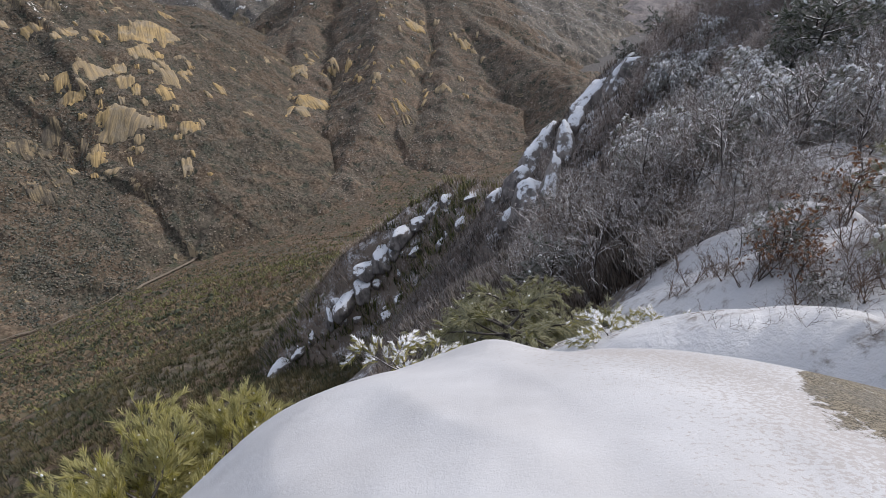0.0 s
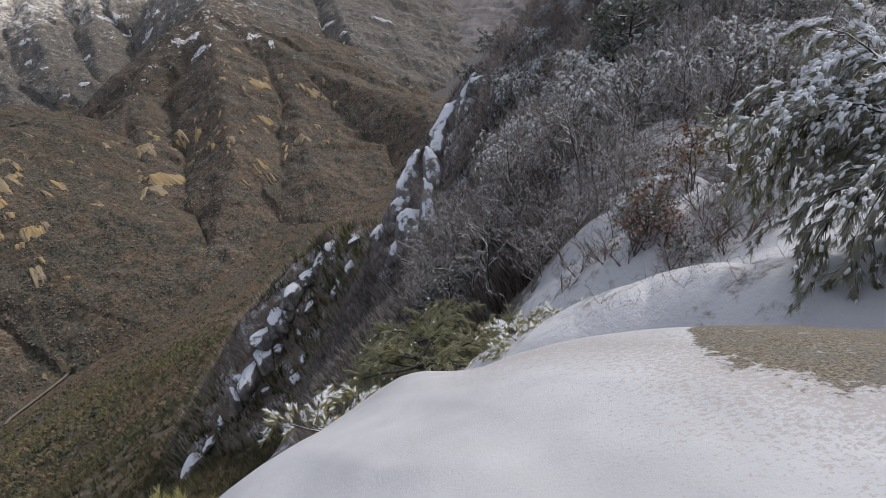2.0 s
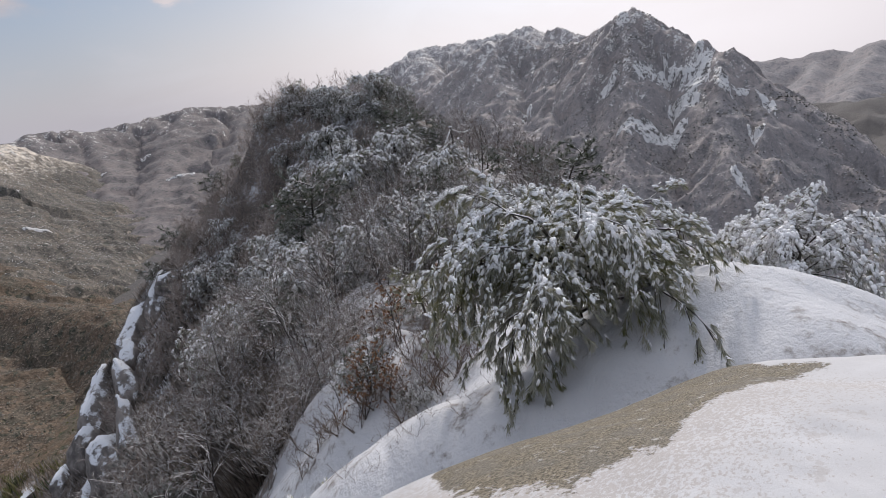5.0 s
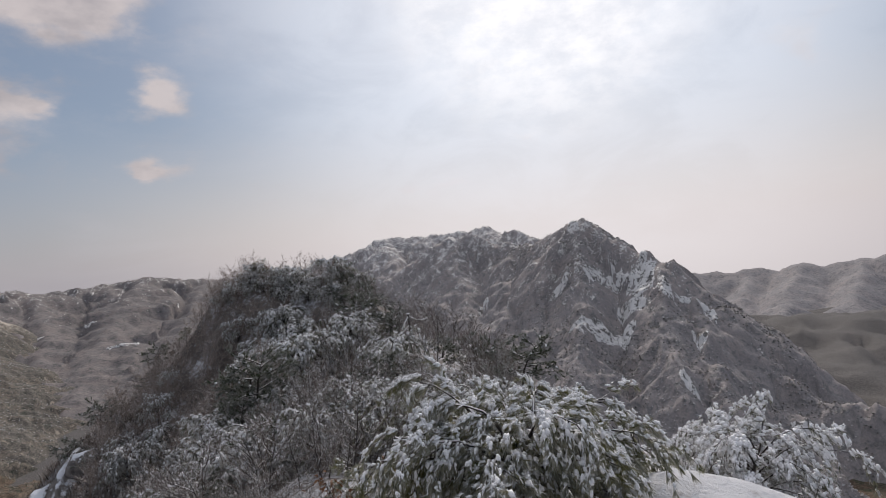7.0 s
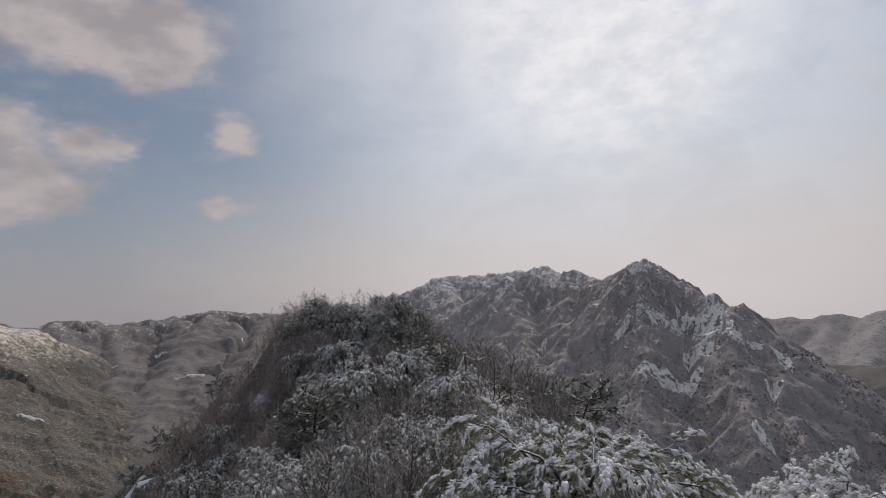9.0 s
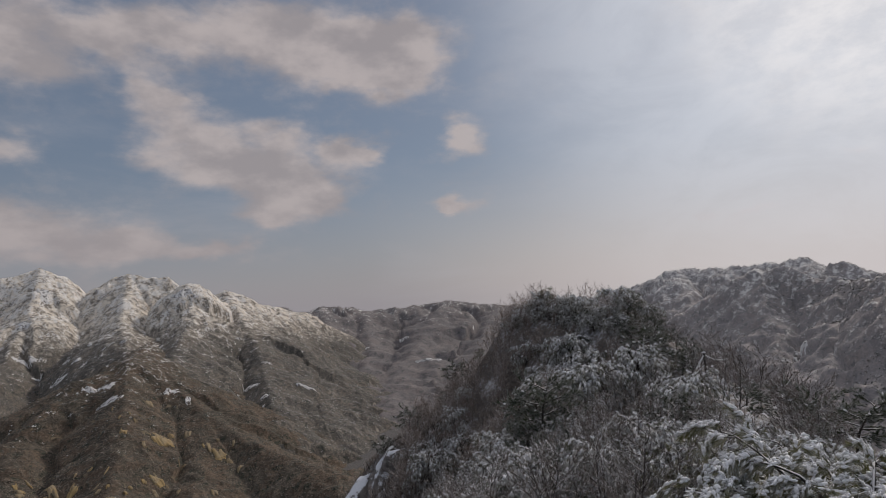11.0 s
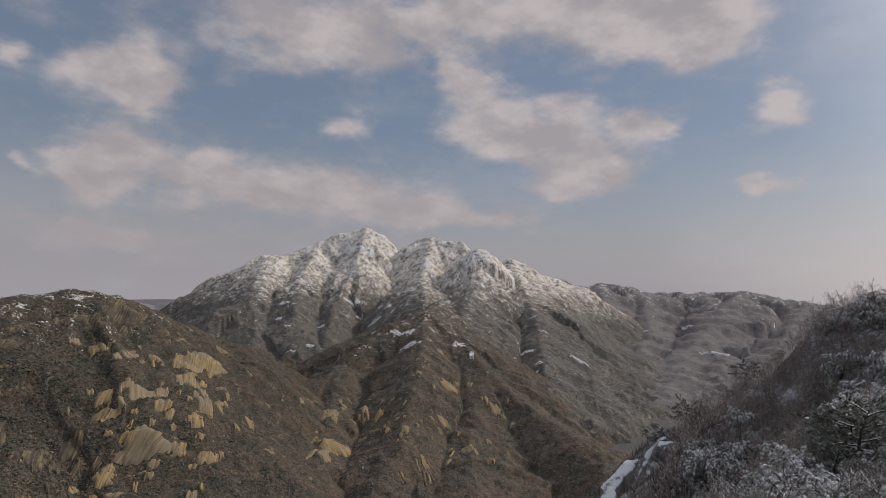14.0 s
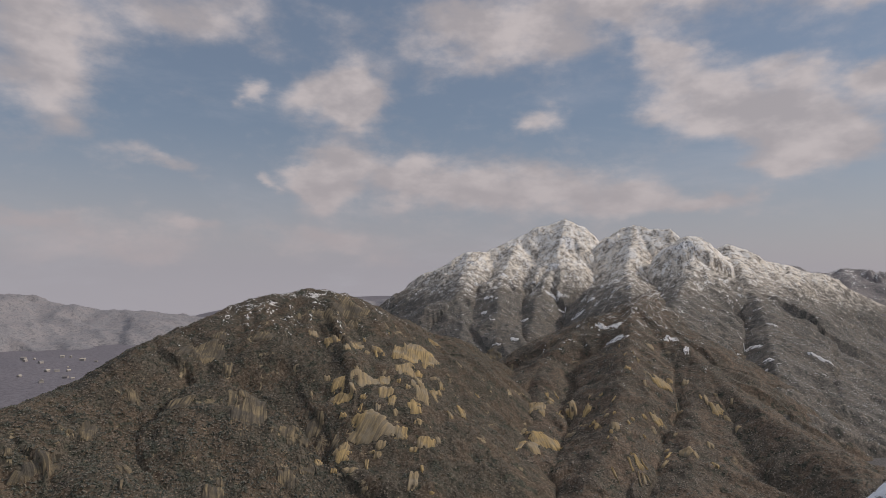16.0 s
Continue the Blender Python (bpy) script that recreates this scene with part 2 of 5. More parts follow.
rime = k.step(k.noise(p, 9.0, 6.0, 0.75), 0.58, 0.68, 0.0, 0.6)
rock = k.mix(k.step(grain.outputs["Distance"], 0.0, 0.5, 0.35, 0.0), rock, (0.05, 0.045, 0.04))
drift_tone = k.mix(k.step(k.noise(p, 1.3, 4.0), 0.35, 0.7), (0.50, 0.49, 0.493), (0.575, 0.567, 0.573))
drift_tone = k.mix(k.step(k.noise(p, 24.0, 5.0, 0.75), 0.52, 0.72, 0.0, 0.3), drift_tone, (0.46, 0.44, 0.43))
snow = k.mix(k.maths("MAXIMUM", peep, trod), drift_tone, (0.40, 0.36, 0.335))
k.put(s.inputs["Base Color"], k.mix(open_rock, snow, k.mix(rime, rock, (0.62, 0.60, 0.58))))
bump(k, s, k.maths("ADD", k.maths("MULTIPLY", gravel, k.maths("ADD", 0.55, k.maths("MULTIPLY", open_rock, 1.3))), k.maths("MULTIPLY", k.maths("SUBTRACT", 1.0, open_rock), 1.2)), 0.5, 0.02)


def ground_cover(name, litter, most):
    """Snow on the ground between trees, with stems, litter and stones showing through."""
    m, k, s = material(name)
    p = spot_of(k)
    coarse, fine = k.noise(p, 0.45, 5.0, 0.62, 0.4), k.noise(p, 3.2, 6.0, 0.72)
    steep = k.step(upward(k), 0.80, 0.45, 0.0, 0.16)
    show = k.maths("ADD", k.maths("MULTIPLY_ADD", coarse, 0.45, k.maths("MULTIPLY", fine, 0.55)), steep)
    wild = k.step(k.vector("LENGTH", p), 15.0, 19.0, 0.0, 0.115)
    cover = k.step(k.maths("ADD", show, wild), 0.52, 0.66, most, 0.0)
    earth = k.mix(k.step(fine, 0.35, 0.7), litter, (0.20, 0.165, 0.14))
    k.put(s.inputs["Base Color"], k.mix(cover, earth, (0.74, 0.74, 0.76)))
    bump(k, s, show, 0.6, 0.25)
    return m


m_rib = ground_cover("brown_litter_and_snow", (0.15, 0.118, 0.092), 0.62)

m_spur = ground_cover("snowy_litter", (0.095, 0.082, 0.075), 0.78)

m_crag, k, s = material("snow_capped_granite", 0.85)
p = spot_of(k)
streak = k.noise(k.vector("MULTIPLY", p, (1, 1, 0.3)), 1.1, 6.0, 0.65)
stone = k.mix(k.step(streak, 0.3, 0.7), (0.09, 0.08, 0.076), (0.28, 0.25, 0.228))
lie = k.maths("ADD", upward(k), k.maths("MULTIPLY", k.maths("SUBTRACT", k.noise(p, 0.8, 6.0, 0.7), 0.5), 1.5))
k.put(s.inputs["Base Color"], k.mix(k.step(lie, 0.62, 0.78), stone, (0.70, 0.71, 0.74)))
bump(k, s, streak, 0.6, 0.2)

m_slab, k, s = material("golden_granite_slab", 0.85)
p = spot_of(k)
line = k.join(mask(k, "across"), k.maths("MULTIPLY", mask(k, "along"), 0.07), 0.0)
streak = k.noise(line, 0.34, 5.0, 0.72, 0.25)
seam = k.noise(line, 0.10, 4.0, 0.6, 0.2)
blot = k.noise(p, 0.05, 4.0)
stone = k.mix(k.step(streak, 0.34, 0.62), (0.19, 0.14, 0.078), (0.45, 0.315, 0.14))
stone = k.mix(k.step(seam, 0.38, 0.43, 0.6, 0.0), stone, (0.085, 0.066, 0.046))
stone = k.mix(k.step(blot, 0.48, 0.66, 0.0, 0.6), stone, (0.30, 0.255, 0.19))
pick = k.step(k.add("ShaderNodeObjectInfo").outputs["Random"], 0.35, 0.75, 0.0, 0.75)
k.put(s.inputs["Base Color"], k.mix(pick, stone, k.mix(0.55, stone, (0.21, 0.185, 0.15))))
bump(k, s, streak, 0.9, 2.0)

# Darker, greyer copy of the golden slab; cloud shadow is put into its colour.
m_grey_shaded_slab, k, s = material("grey_shaded_granite_slab", 0.9)
p = spot_of(k)
line = k.join(mask(k, "across"), k.maths("MULTIPLY", mask(k, "along"), 0.07), 0.0)
streak = k.noise(line, 0.34, 5.0, 0.72, 0.25)
stone = k.mix(k.step(streak, 0.38, 0.64), (0.075, 0.062, 0.046), (0.27, 0.207, 0.122))
k.put(s.inputs["Base Color"], k.mix(k.step(k.noise(p, 0.06, 5.0, 0.65), 0.42, 0.62, 0.0, 0.85), stone, (0.09, 0.078, 0.063)))
bump(k, s, streak, 0.9, 2.0)

m_field, k, s = material("snow_field", 0.7)
p = spot_of(k)
fleck = k.noise(k.vector("MULTIPLY", p, (1, 1, 0.5)), 0.16, 7.0, 0.75)
k.put(s.inputs["Base Color"], k.mix(k.step(fleck, 0.42, 0.5), (0.13, 0.118, 0.11), (0.70, 0.675, 0.655)))
bump(k, s, fleck, 0.5, 1.0)

m_track, k, s = material("dirt_track")
p = spot_of(k)
k.put(s.inputs["Base Color"], k.mix(k.noise(p, 0.15, 4.0), (0.12, 0.095, 0.07), (0.27, 0.22, 0.165)))


def bark_like(name, dark, pale, frost, from_up, to_up):
    m, k, s = material(name)
    p = spot_of(k)
    bark = k.mix(k.step(k.noise(k.vector("MULTIPLY", p, (1, 1, 0.3)), 16.0, 4.0), 0.35, 0.65), dark, pale)
    lie = k.maths("ADD", upward(k), k.maths("MULTIPLY", k.maths("SUBTRACT", k.noise(p, 5.0, 4.0, 0.7), 0.5), 1.3))
    k.put(s.inputs["Base Color"], k.mix(k.step(lie, from_up, to_up, 0.0, frost), bark, (0.82, 0.795, 0.785)))
    return m


m_bark = bark_like("dark_bark_with_snow", (0.030, 0.026, 0.024), (0.095, 0.082, 0.07), 0.85, 0.4, 0.75)
m_dark_bark = bark_like("dark_bark", (0.030, 0.026, 0.024), (0.095, 0.082, 0.07), 0.4, 0.8, 1.3)
m_grey_bark = bark_like("grey_bark_with_snow", (0.055, 0.048, 0.044), (0.14, 0.122, 0.112), 0.8, 0.3, 0.75)
m_twig = bark_like("frosted_twigs", (0.125, 0.10, 0.086), (0.275, 0.223, 0.19), 0.6, 0.25, 0.8)
m_dark_twig = bark_like("dark_twigs", (0.075, 0.053, 0.04), (0.20, 0.138, 0.102), 0.38, 0.4, 1.0)
m_brown_twig = bark_like("brown_twigs", (0.19, 0.145, 0.118), (0.36, 0.285, 0.24), 0.55, 0.2, 0.9)


def needles(name, a, b, frost):
    m, k, s = material(name, 0.75, 0.2)
    p = spot_of(k)
    col = k.mix(island(k), a, b)
    lie = k.maths("ADD", k.maths("MULTIPLY", upward(k), 0.22), k.noise(p, 2.6, 4.0, 0.7))
    col = k.mix(k.step(lie, 0.40, 0.60, 0.0, frost), col, (0.72, 0.70, 0.69))
    k.put(s.inputs["Base Color"], col)
    glow = k.add("ShaderNodeBsdfTranslucent")
    k.put(glow.inputs["Color"], col)
    both = k.add("ShaderNodeMixShader")
    k.put(both.inputs[0], 0.42)
    k.tree.links.new(s.outputs[0], both.inputs[1])
    k.tree.links.new(glow.outputs[0], both.inputs[2])
    k.tree.links.new(both.outputs[0], [q for q in k.tree.nodes if q.type == "OUTPUT_MATERIAL"][0].inputs[0])
    return m


m_needle = needles("frosted_pine_needles", (0.10, 0.105, 0.065), (0.23, 0.222, 0.145), 0.82)
m_olive = needles("dark_olive_pine_needles", (0.12, 0.13, 0.055), (0.29, 0.27, 0.135), 0.4)
m_green = needles("yellow_green_pine_needles", (0.29, 0.278, 0.062), (0.54, 0.475, 0.16), 0.16)
m_moss = needles("olive_green_pine_needles", (0.14, 0.145, 0.05), (0.36, 0.335, 0.13), 0.25)
m_dark = needles("dark_pine_needles", (0.045, 0.056, 0.034), (0.095, 0.11, 0.065), 0.35)
m_leaf, k, s = material("withered_oak_leaves", 0.7)
k.put(s.inputs["Base Color"], k.mix(island(k), (0.13, 0.06, 0.032), (0.31, 0.165, 0.085)))
m_load, k, s = material("snow_load", 0.65, 0.25)
p = spot_of(k)
k.put(s.inputs["Base Color"], k.mix(k.noise(p, 9.0, 4.0), (0.86, 0.845, 0.85), (0.93, 0.92, 0.925)))
bump(k, s, k.noise(p, 26.0, 4.0), 0.6, 0.03)


def tree_cover(name, a, b, snow, size=1.0, along=None):
    m, k, s = material(name)
    p = spot_of(k)
    if along is not None:
        # the same patches as the ground below
        mid = k.noise(p, 0.06 / along, 4.0, 0.6, 0.6)
        rough = k.maths("MULTIPLY", k.maths("SUBTRACT", island(k), 0.5), 0.14)
    tone = k.maths("SUBTRACT", 1.06, k.maths("ADD", mid, rough)) if along is not None else k.maths("MULTIPLY_ADD", k.noise(p, 0.02 / size, 5.0, 0.65), 0.75, k.maths("MULTIPLY", island(k), 0.25))
    col = k.mix(k.step(tone, 0.42, 0.57), a, b)
    lie = k.maths("ADD", k.maths("MULTIPLY", upward(k), 0.4), k.noise(p, 0.12 / size, 4.0, 0.7))
    k.put(s.inputs["Base Color"], k.mix(k.step(lie, 0.55, 0.85, 0.0, snow), col, (0.70, 0.685, 0.675)))
    return m


m_cover_brown = tree_cover("leafless_woods", (0.07, 0.064, 0.038), (0.205, 0.135, 0.082), 0.03, 0.45)
m_cover_green = tree_cover("pine_woods", (0.062, 0.076, 0.034), (0.20, 0.19, 0.07), 0.02, 0.4)
m_cover_thicket = tree_cover("mixed_thicket", (0.042, 0.048, 0.026), (0.145, 0.105, 0.062), 0.02, 0.4)
# Hill crowns are darkened too, for the same cloud shadow.
m_cover_hill = tree_cover("hill_woods", (0.04, 0.045, 0.025), (0.125, 0.09, 0.053), 0.12, 0.8, 0.7)
m_cover_buttress = tree_cover("massif_woods", (0.055, 0.06, 0.038), (0.185, 0.135, 0.09), 0.15, 0.8, 1.0)
m_cover_dark = tree_cover("dark_pine_woods", (0.036, 0.04, 0.03), (0.075, 0.072, 0.05), 0.05)
m_cover_flank = tree_cover("flank_scrub", (0.05, 0.058, 0.028), (0.135, 0.108, 0.055), 0.03, 0.12)
m_cover_dry = tree_cover("dry_brush", (0.10, 0.08, 0.062), (0.36, 0.275, 0.20), 0.4, 0.1)
# Tones raised for the haze in front of the granite mountain.
m_cover_pines = tree_cover("mountain_pines", (0.07, 0.068, 0.058), (0.19, 0.162, 0.14), 0.2)
m_cover_scrub = tree_cover("frosted_scrub", (0.06, 0.05, 0.042), (0.22, 0.175, 0.145), 0.45, 0.06)
m_cover_grey = tree_cover("grey_massif_woods", (0.13, 0.113, 0.10), (0.26, 0.215, 0.18), 0.55, 1.5)
m_cover_right = tree_cover("grey_mountain_woods", (0.15, 0.138, 0.135), (0.36, 0.31, 0.29), 0.4)


# ---- meshes ----
def part(name, data, mat, parent=None, label=""):
    """One mesh object from a bmesh or a mesh, under a thing or by itself."""
    if isinstance(data, bmesh.types.BMesh):
        mesh = bpy.data.meshes.new(name)
        data.to_mesh(mesh)
        data.free()
    else:
        mesh = data
    if mat is not None:
        mesh.materials.clear()
        mesh.materials.append(mat)
    ob = new(name, mesh)
    ob.parent = parent
    return tagged(ob, label) if label else ob


def arrays_mesh(name, verts, faces, smooth=True):
    """A mesh from arrays; all faces have the same number of corners."""
    verts, faces = np.asarray(verts, np.float32), np.asarray(faces, np.int32)
    mesh = bpy.data.meshes.new(name)
    mesh.vertices.add(len(verts))
    mesh.vertices.foreach_set("co", verts.ravel())
    mesh.loops.add(faces.size)
    mesh.loops.foreach_set("vertex_index", faces.ravel())
    mesh.polygons.add(len(faces))
    mesh.polygons.foreach_set("loop_start", np.arange(0, faces.size, faces.shape[1], dtype=np.int32))
    mesh.update(calc_edges=True)
    mesh.polygons.foreach_set("use_smooth", np.full(len(faces), smooth))
    return mesh


def lattice(ix, iy, seed):
    v = (ix * 374761393 + iy * 668265263 + seed * 1274126177) & 0xFFFFFFFF
    v = ((v ^ (v >> 13)) * 1274126177) & 0xFFFFFFFF
    return ((v ^ (v >> 16)) & 0xFFFF) / 65535.0


def value_noise(x, y, seed=0):
    fx, fy = np.floor(x), np.floor(y)
    ix, iy = fx.astype(np.int64), fy.astype(np.int64)
    u, v = x - fx, y - fy
    u, v = u * u * (3 - 2 * u), v * v * (3 - 2 * v)
    a, b = lattice(ix, iy, seed), lattice(ix + 1, iy, seed)
    c, d = lattice(ix, iy + 1, seed), lattice(ix + 1, iy + 1, seed)
    return (a + (b - a) * u) + ((c + (d - c) * u) - (a + (b - a) * u)) * v


def fbm(x, y, size, octaves=5, seed=0, ridged=False):
    total, weight, amp = 0.0, 0.0, 1.0
    for o in range(octaves):
        v = value_noise(x / size * 2 ** o + 17.3 * o, y / size * 2 ** o - 9.1 * o, seed + o)
        v = 1 - np.abs(2 * v - 1) if ridged else v
        total, weight, amp = total + v * amp, weight + amp, amp * 0.5
    return total / weight * 2 - 1


def P(az, el, r):
    """A place seen from the lookout: heading, height angle, level distance."""
    a = radians(az)
    return (r * math.sin(a), r * math.cos(a), EYE + r * math.tan(radians(el)))


def tents(x, y, crests, fall=0.0, free=4.0):
    """Height of a range of crests: each is (points, slope of its sides, roundness of its top); fall steepens the sides further out."""
    best = np.full(np.shape(x), -1e9)
    for points, slope, width in crests:
        for (ax, ay, az), (bx, by, bz) in zip(points, points[1:]):
            dx, dy = bx - ax, by - ay
            t = np.clip(((x - ax) * dx + (y - ay) * dy) / (dx * dx + dy * dy + 1e-9), 0, 1)
            d = np.hypot(x - ax - t * dx, y - ay - t * dy)
            best = np.maximum(best, az + (bz - az) * t - slope * (np.sqrt(d * d + width * width) - width) - fall * np.clip(d - free, 0, 60) ** 2)
    return best


def ridges(x, y, crests, size, amp, seed):
    """A range of crests whose sides are worn into ribs and gullies that run downhill."""
    wx, wy = x + size * 0.5 * fbm(x, y, size * 1.7, 4, seed + 70), y + size * 0.5 * fbm(x + 900, y, size * 1.7, 4, seed + 80)
    best, along, off = np.full(np.shape(x), -1e9), np.zeros(np.shape(x)), np.zeros(np.shape(x))
    run = 0.0
    for points, slope, width in crests:
        run += 733.0
        for (ax, ay, az), (bx, by, bz) in zip(points, points[1:]):
            dx, dy = bx - ax, by - ay
            t = np.clip(((wx - ax) * dx + (wy - ay) * dy) / (dx * dx + dy * dy + 1e-9), 0, 1)
            t0 = np.clip(((x - ax) * dx + (y - ay) * dy) / (dx * dx + dy * dy + 1e-9), 0, 1)
            d, d0 = np.hypot(wx - ax - t * dx, wy - ay - t * dy), np.hypot(x - ax - t0 * dx, y - ay - t0 * dy)
            d = d0 + (d - d0) * np.clip(d0 / size, 0, 1)
            h = az + (bz - az) * t0 - slope * (np.sqrt(d * d + width * width) - width)
            on = h > best
            best, along, off = np.where(on, h, best), np.where(on, run + t * math.hypot(dx, dy), along), np.where(on, d, off)
            run += math.hypot(dx, dy)
    rib = fbm(along / size, off / (size * 4.5), 1.0, 4, seed, True)
    return best + amp * rib * np.clip(off / size, 0.06, 1)


def polar_sheet(name, field, az0, az1, daz, r0, r1, ratio, floor=None):
    """A terrain mesh on a fan of headings and distances."""
    az = np.radians(np.arange(az0, az1 + daz * 0.5, daz))
    r = r0 * ratio ** np.arange(int(math.log(r1 / r0) / math.log(ratio)) + 2)
    aa, rr = np.meshgrid(az, r)
    x, y = rr * np.sin(aa), rr * np.cos(aa)
    z = field(x, y)
    verts = np.stack([x, y, z], -1).reshape(-1, 3)
    rows, cols = aa.shape
    i = (np.arange(rows - 1)[:, None] * cols + np.arange(cols - 1)[None, :]).ravel()
    faces = np.stack([i, i + cols, i + cols + 1, i + 1], 1)[:, ::-1]
    if floor is not None:
        keep = verts[faces][:, :, 2].max(1) > floor
        faces = faces[keep]
    used = np.unique(faces)
    remap = np.zeros(len(verts), np.int32)
    remap[used] = np.arange(len(used))
    return arrays_mesh(name, verts[used], remap[faces])


def meet(field, az, el, r0=4.0, r1=4000.0):
    """Where the line of sight along a heading meets a terrain."""
    r = r0 * 1.004 ** np.arange(int(math.log(r1 / r0) / math.log(1.004)))
    a = radians(az)
    x, y = r * math.sin(a), r * math.cos(a)
    below = field(x, y) >= EYE + r * math.tan(radians(el))
    j = int(np.argmax(below)) if below.any() else len(r) - 1
    return Vector((x[j], y[j], float(field(x[j:j + 1], y[j:j + 1])[0])))


# ---- the land, far to near ----
def crest(*points):
    return [P(*q) for q in points]


HILL = [
    (crest((-66, -15.0, 560), (-57.8, -11.4, 650), (-55.4, -10.5, 680), (-51.7, -9.3, 725), (-49.6, -8.0, 745), (-47.0, -6.4, 775), (-45.1, -5.8, 795), (-41.4, -4.6, 830),
           (-40.1, -3.8, 840), (-37.7, -2.7, 865), (-35.8, -2.5, 880), (-33.7, -2.0, 890), (-30.7, -2.2, 900), (-28.8, -3.2, 910), (-26.8, -4.2, 915), (-24.8, -5.8, 915), (-22.7, -7.4, 910),
           (-20.1, -10.1, 900), (-18.4, -13.8, 880)), 0.62, 30),
    (crest((-30.7, -2.2, 900), (-28.5, -9.0, 760), (-27.0, -15.5, 650), (-26.0, -21.5, 570)), 0.55, 30),
    (crest((-41.4, -4.6, 830), (-42.5, -10.0, 700), (-42.0, -17.0, 590), (-40.0, -23.5, 510)), 0.55, 30),
    (crest((-53.8, -10.0, 700), (-52.0, -16.5, 560), (-50.0, -22.5, 490)), 0.55, 30),
]
BUTTRESS = [
    (crest((-1.0, -1.6, 1650), (-3.0, -3.1, 1150), (-3.6, -9.0, 900), (-5.0, -15.5, 720), (-8.5, -21.5, 600), (-12, -25.0, 530)), 0.6, 8),
    (crest((-3.0, -3.1, 1150), (-6.8, -4.4, 1110), (-10.9, -8.2, 1000), (-14.6, -11.1, 900), (-18.7, -15.0, 800), (-21.0, -17.3, 740)), 0.62, 8),
    (crest((-3.0, -3.1, 1150), (0.0, -5.0, 1100), (2.8, -8.0, 1000), (6.3, -11.0, 900), (10.0, -13.0, 830), (13.8, -15.0, 760), (16.0, -19.0, 640)), 0.62, 8),
    (crest((-10.9, -8.2, 1000), (-11.5, -13.0, 830), (-13.5, -18.0, 680)), 0.55, 12),
    (crest((2.8, -8.0, 1000), (2.0, -13.5, 820), (1.5, -19.0, 660)), 0.55, 12),
]
MASSIF = [
    (crest((-34, -4.6, 1950), (-30, -4.2, 1900), (-26.8, -3.6, 1850), (-24.0, -2.0, 1850), (-22.0, -0.4, 1870), (-19.8, 1.1, 1880), (-17.9, 1.9, 1900), (-16.3, 1.7, 1940), (-15.4, 2.4, 1960),
           (-13.5, 3.1, 1990), (-12.1, 4.0, 2010), (-10.0, 4.6, 2030), (-9.1, 4.9, 2030), (-8.2, 4.2, 2035), (-7.0, 3.2, 2050), (-6.1, 2.2, 2070), (-5.2, 3.2, 2040), (-3.7, 4.0, 2010), (-2.8, 4.3, 2000),
           (-1.2, 3.8, 1980), (0.3, 3.8, 1970), (1.0, 3.0, 1960), (3.6, 1.8, 1950), (5.0, 2.3, 1960), (6.4, 1.6, 2000), (7.2, 1.0, 2050), (9.3, 0.6, 2200), (11.4, -0.4, 2500)), 1.0, 5),
    (crest((-17.9, 1.9, 1900), (-19.0, -2.5, 1620), (-19.0, -6.5, 1380)), 0.62, 10),
    (crest((-13.5, 3.1, 1990), (-15.0, -0.5, 1740), (-15.5, -4.5, 1450)), 0.7, 8),
    (crest((-9.1, 4.9, 2030), (-9.8, 1.5, 1840), (-11.2, -1.5, 1680), (-12.5, -5.5, 1430)), 0.75, 8),
    (crest((-2.8, 4.3, 2000), (-3.4, 0.5, 1760), (-3.0, -2.6, 1420)), 0.75, 8),
    # the smooth white granite dome
    (crest((2.0, 3.3, 1830), (2.1, 3.2, 1800), (2.3, 1.5, 1745)), 1.35, 34),
    (crest((2.3, 1.5, 1745), (1.6, -1.0, 1560), (0.3, -3.6, 1300)), 0.8, 12),
    (crest((5.0, 2.3, 1960), (7.0, -1.5, 1700), (8.0, -4.6, 1430), (8.6, -7.8, 1180), (9.0, -11.0, 980)), 0.62, 8),
    (crest((9.3, 0.6, 2200), (11.5, -3.6, 1800), (12.6, -7.2, 1420), (13.4, -10.6, 1130)), 0.55, 10),
]
FAR_RIDGE = [
    (crest((6, 0.3, 2700), (9.4, 0.6, 2720), (10.6, 0.1, 2740), (12.4, 0.2, 2770), (13.3, 0.5, 2790), (15.1, 0.3, 2830), (17.4, -0.1, 2860), (19.7, -0.3, 2890), (22.4, -0.1, 2900), (25.5, 0.2, 2900),
           (28.1, -0.3, 2950), (30.5, -0.6, 2990), (32.2, -0.7, 3000), (36, -1.1, 3000), (41, -1.2, 3000), (46, -1.4, 3000)), 0.55, 12),
    (crest((25.5, 0.2, 2900), (22.5, -3.6, 2200), (20.5, -6.6, 1750), (18.5, -10.4, 1300)), 0.5, 14),
    (crest((30.5, -0.6, 2990), (28.5, -4.0, 2200), (27.0, -7.0, 1700)), 0.5, 14),
    (crest((17.4, -0.1, 2860), (18.0, -4.0, 2150), (16.8, -7.6, 1600)), 0.5, 14),
    (crest((13.3, 0.5, 2790), (14.6, -3.2, 2200), (14.6, -6.4, 1750)), 0.5, 14),
    (crest((22.4, -0.1, 2900), (24.8, -3.0, 2350)), 0.5, 14),
]
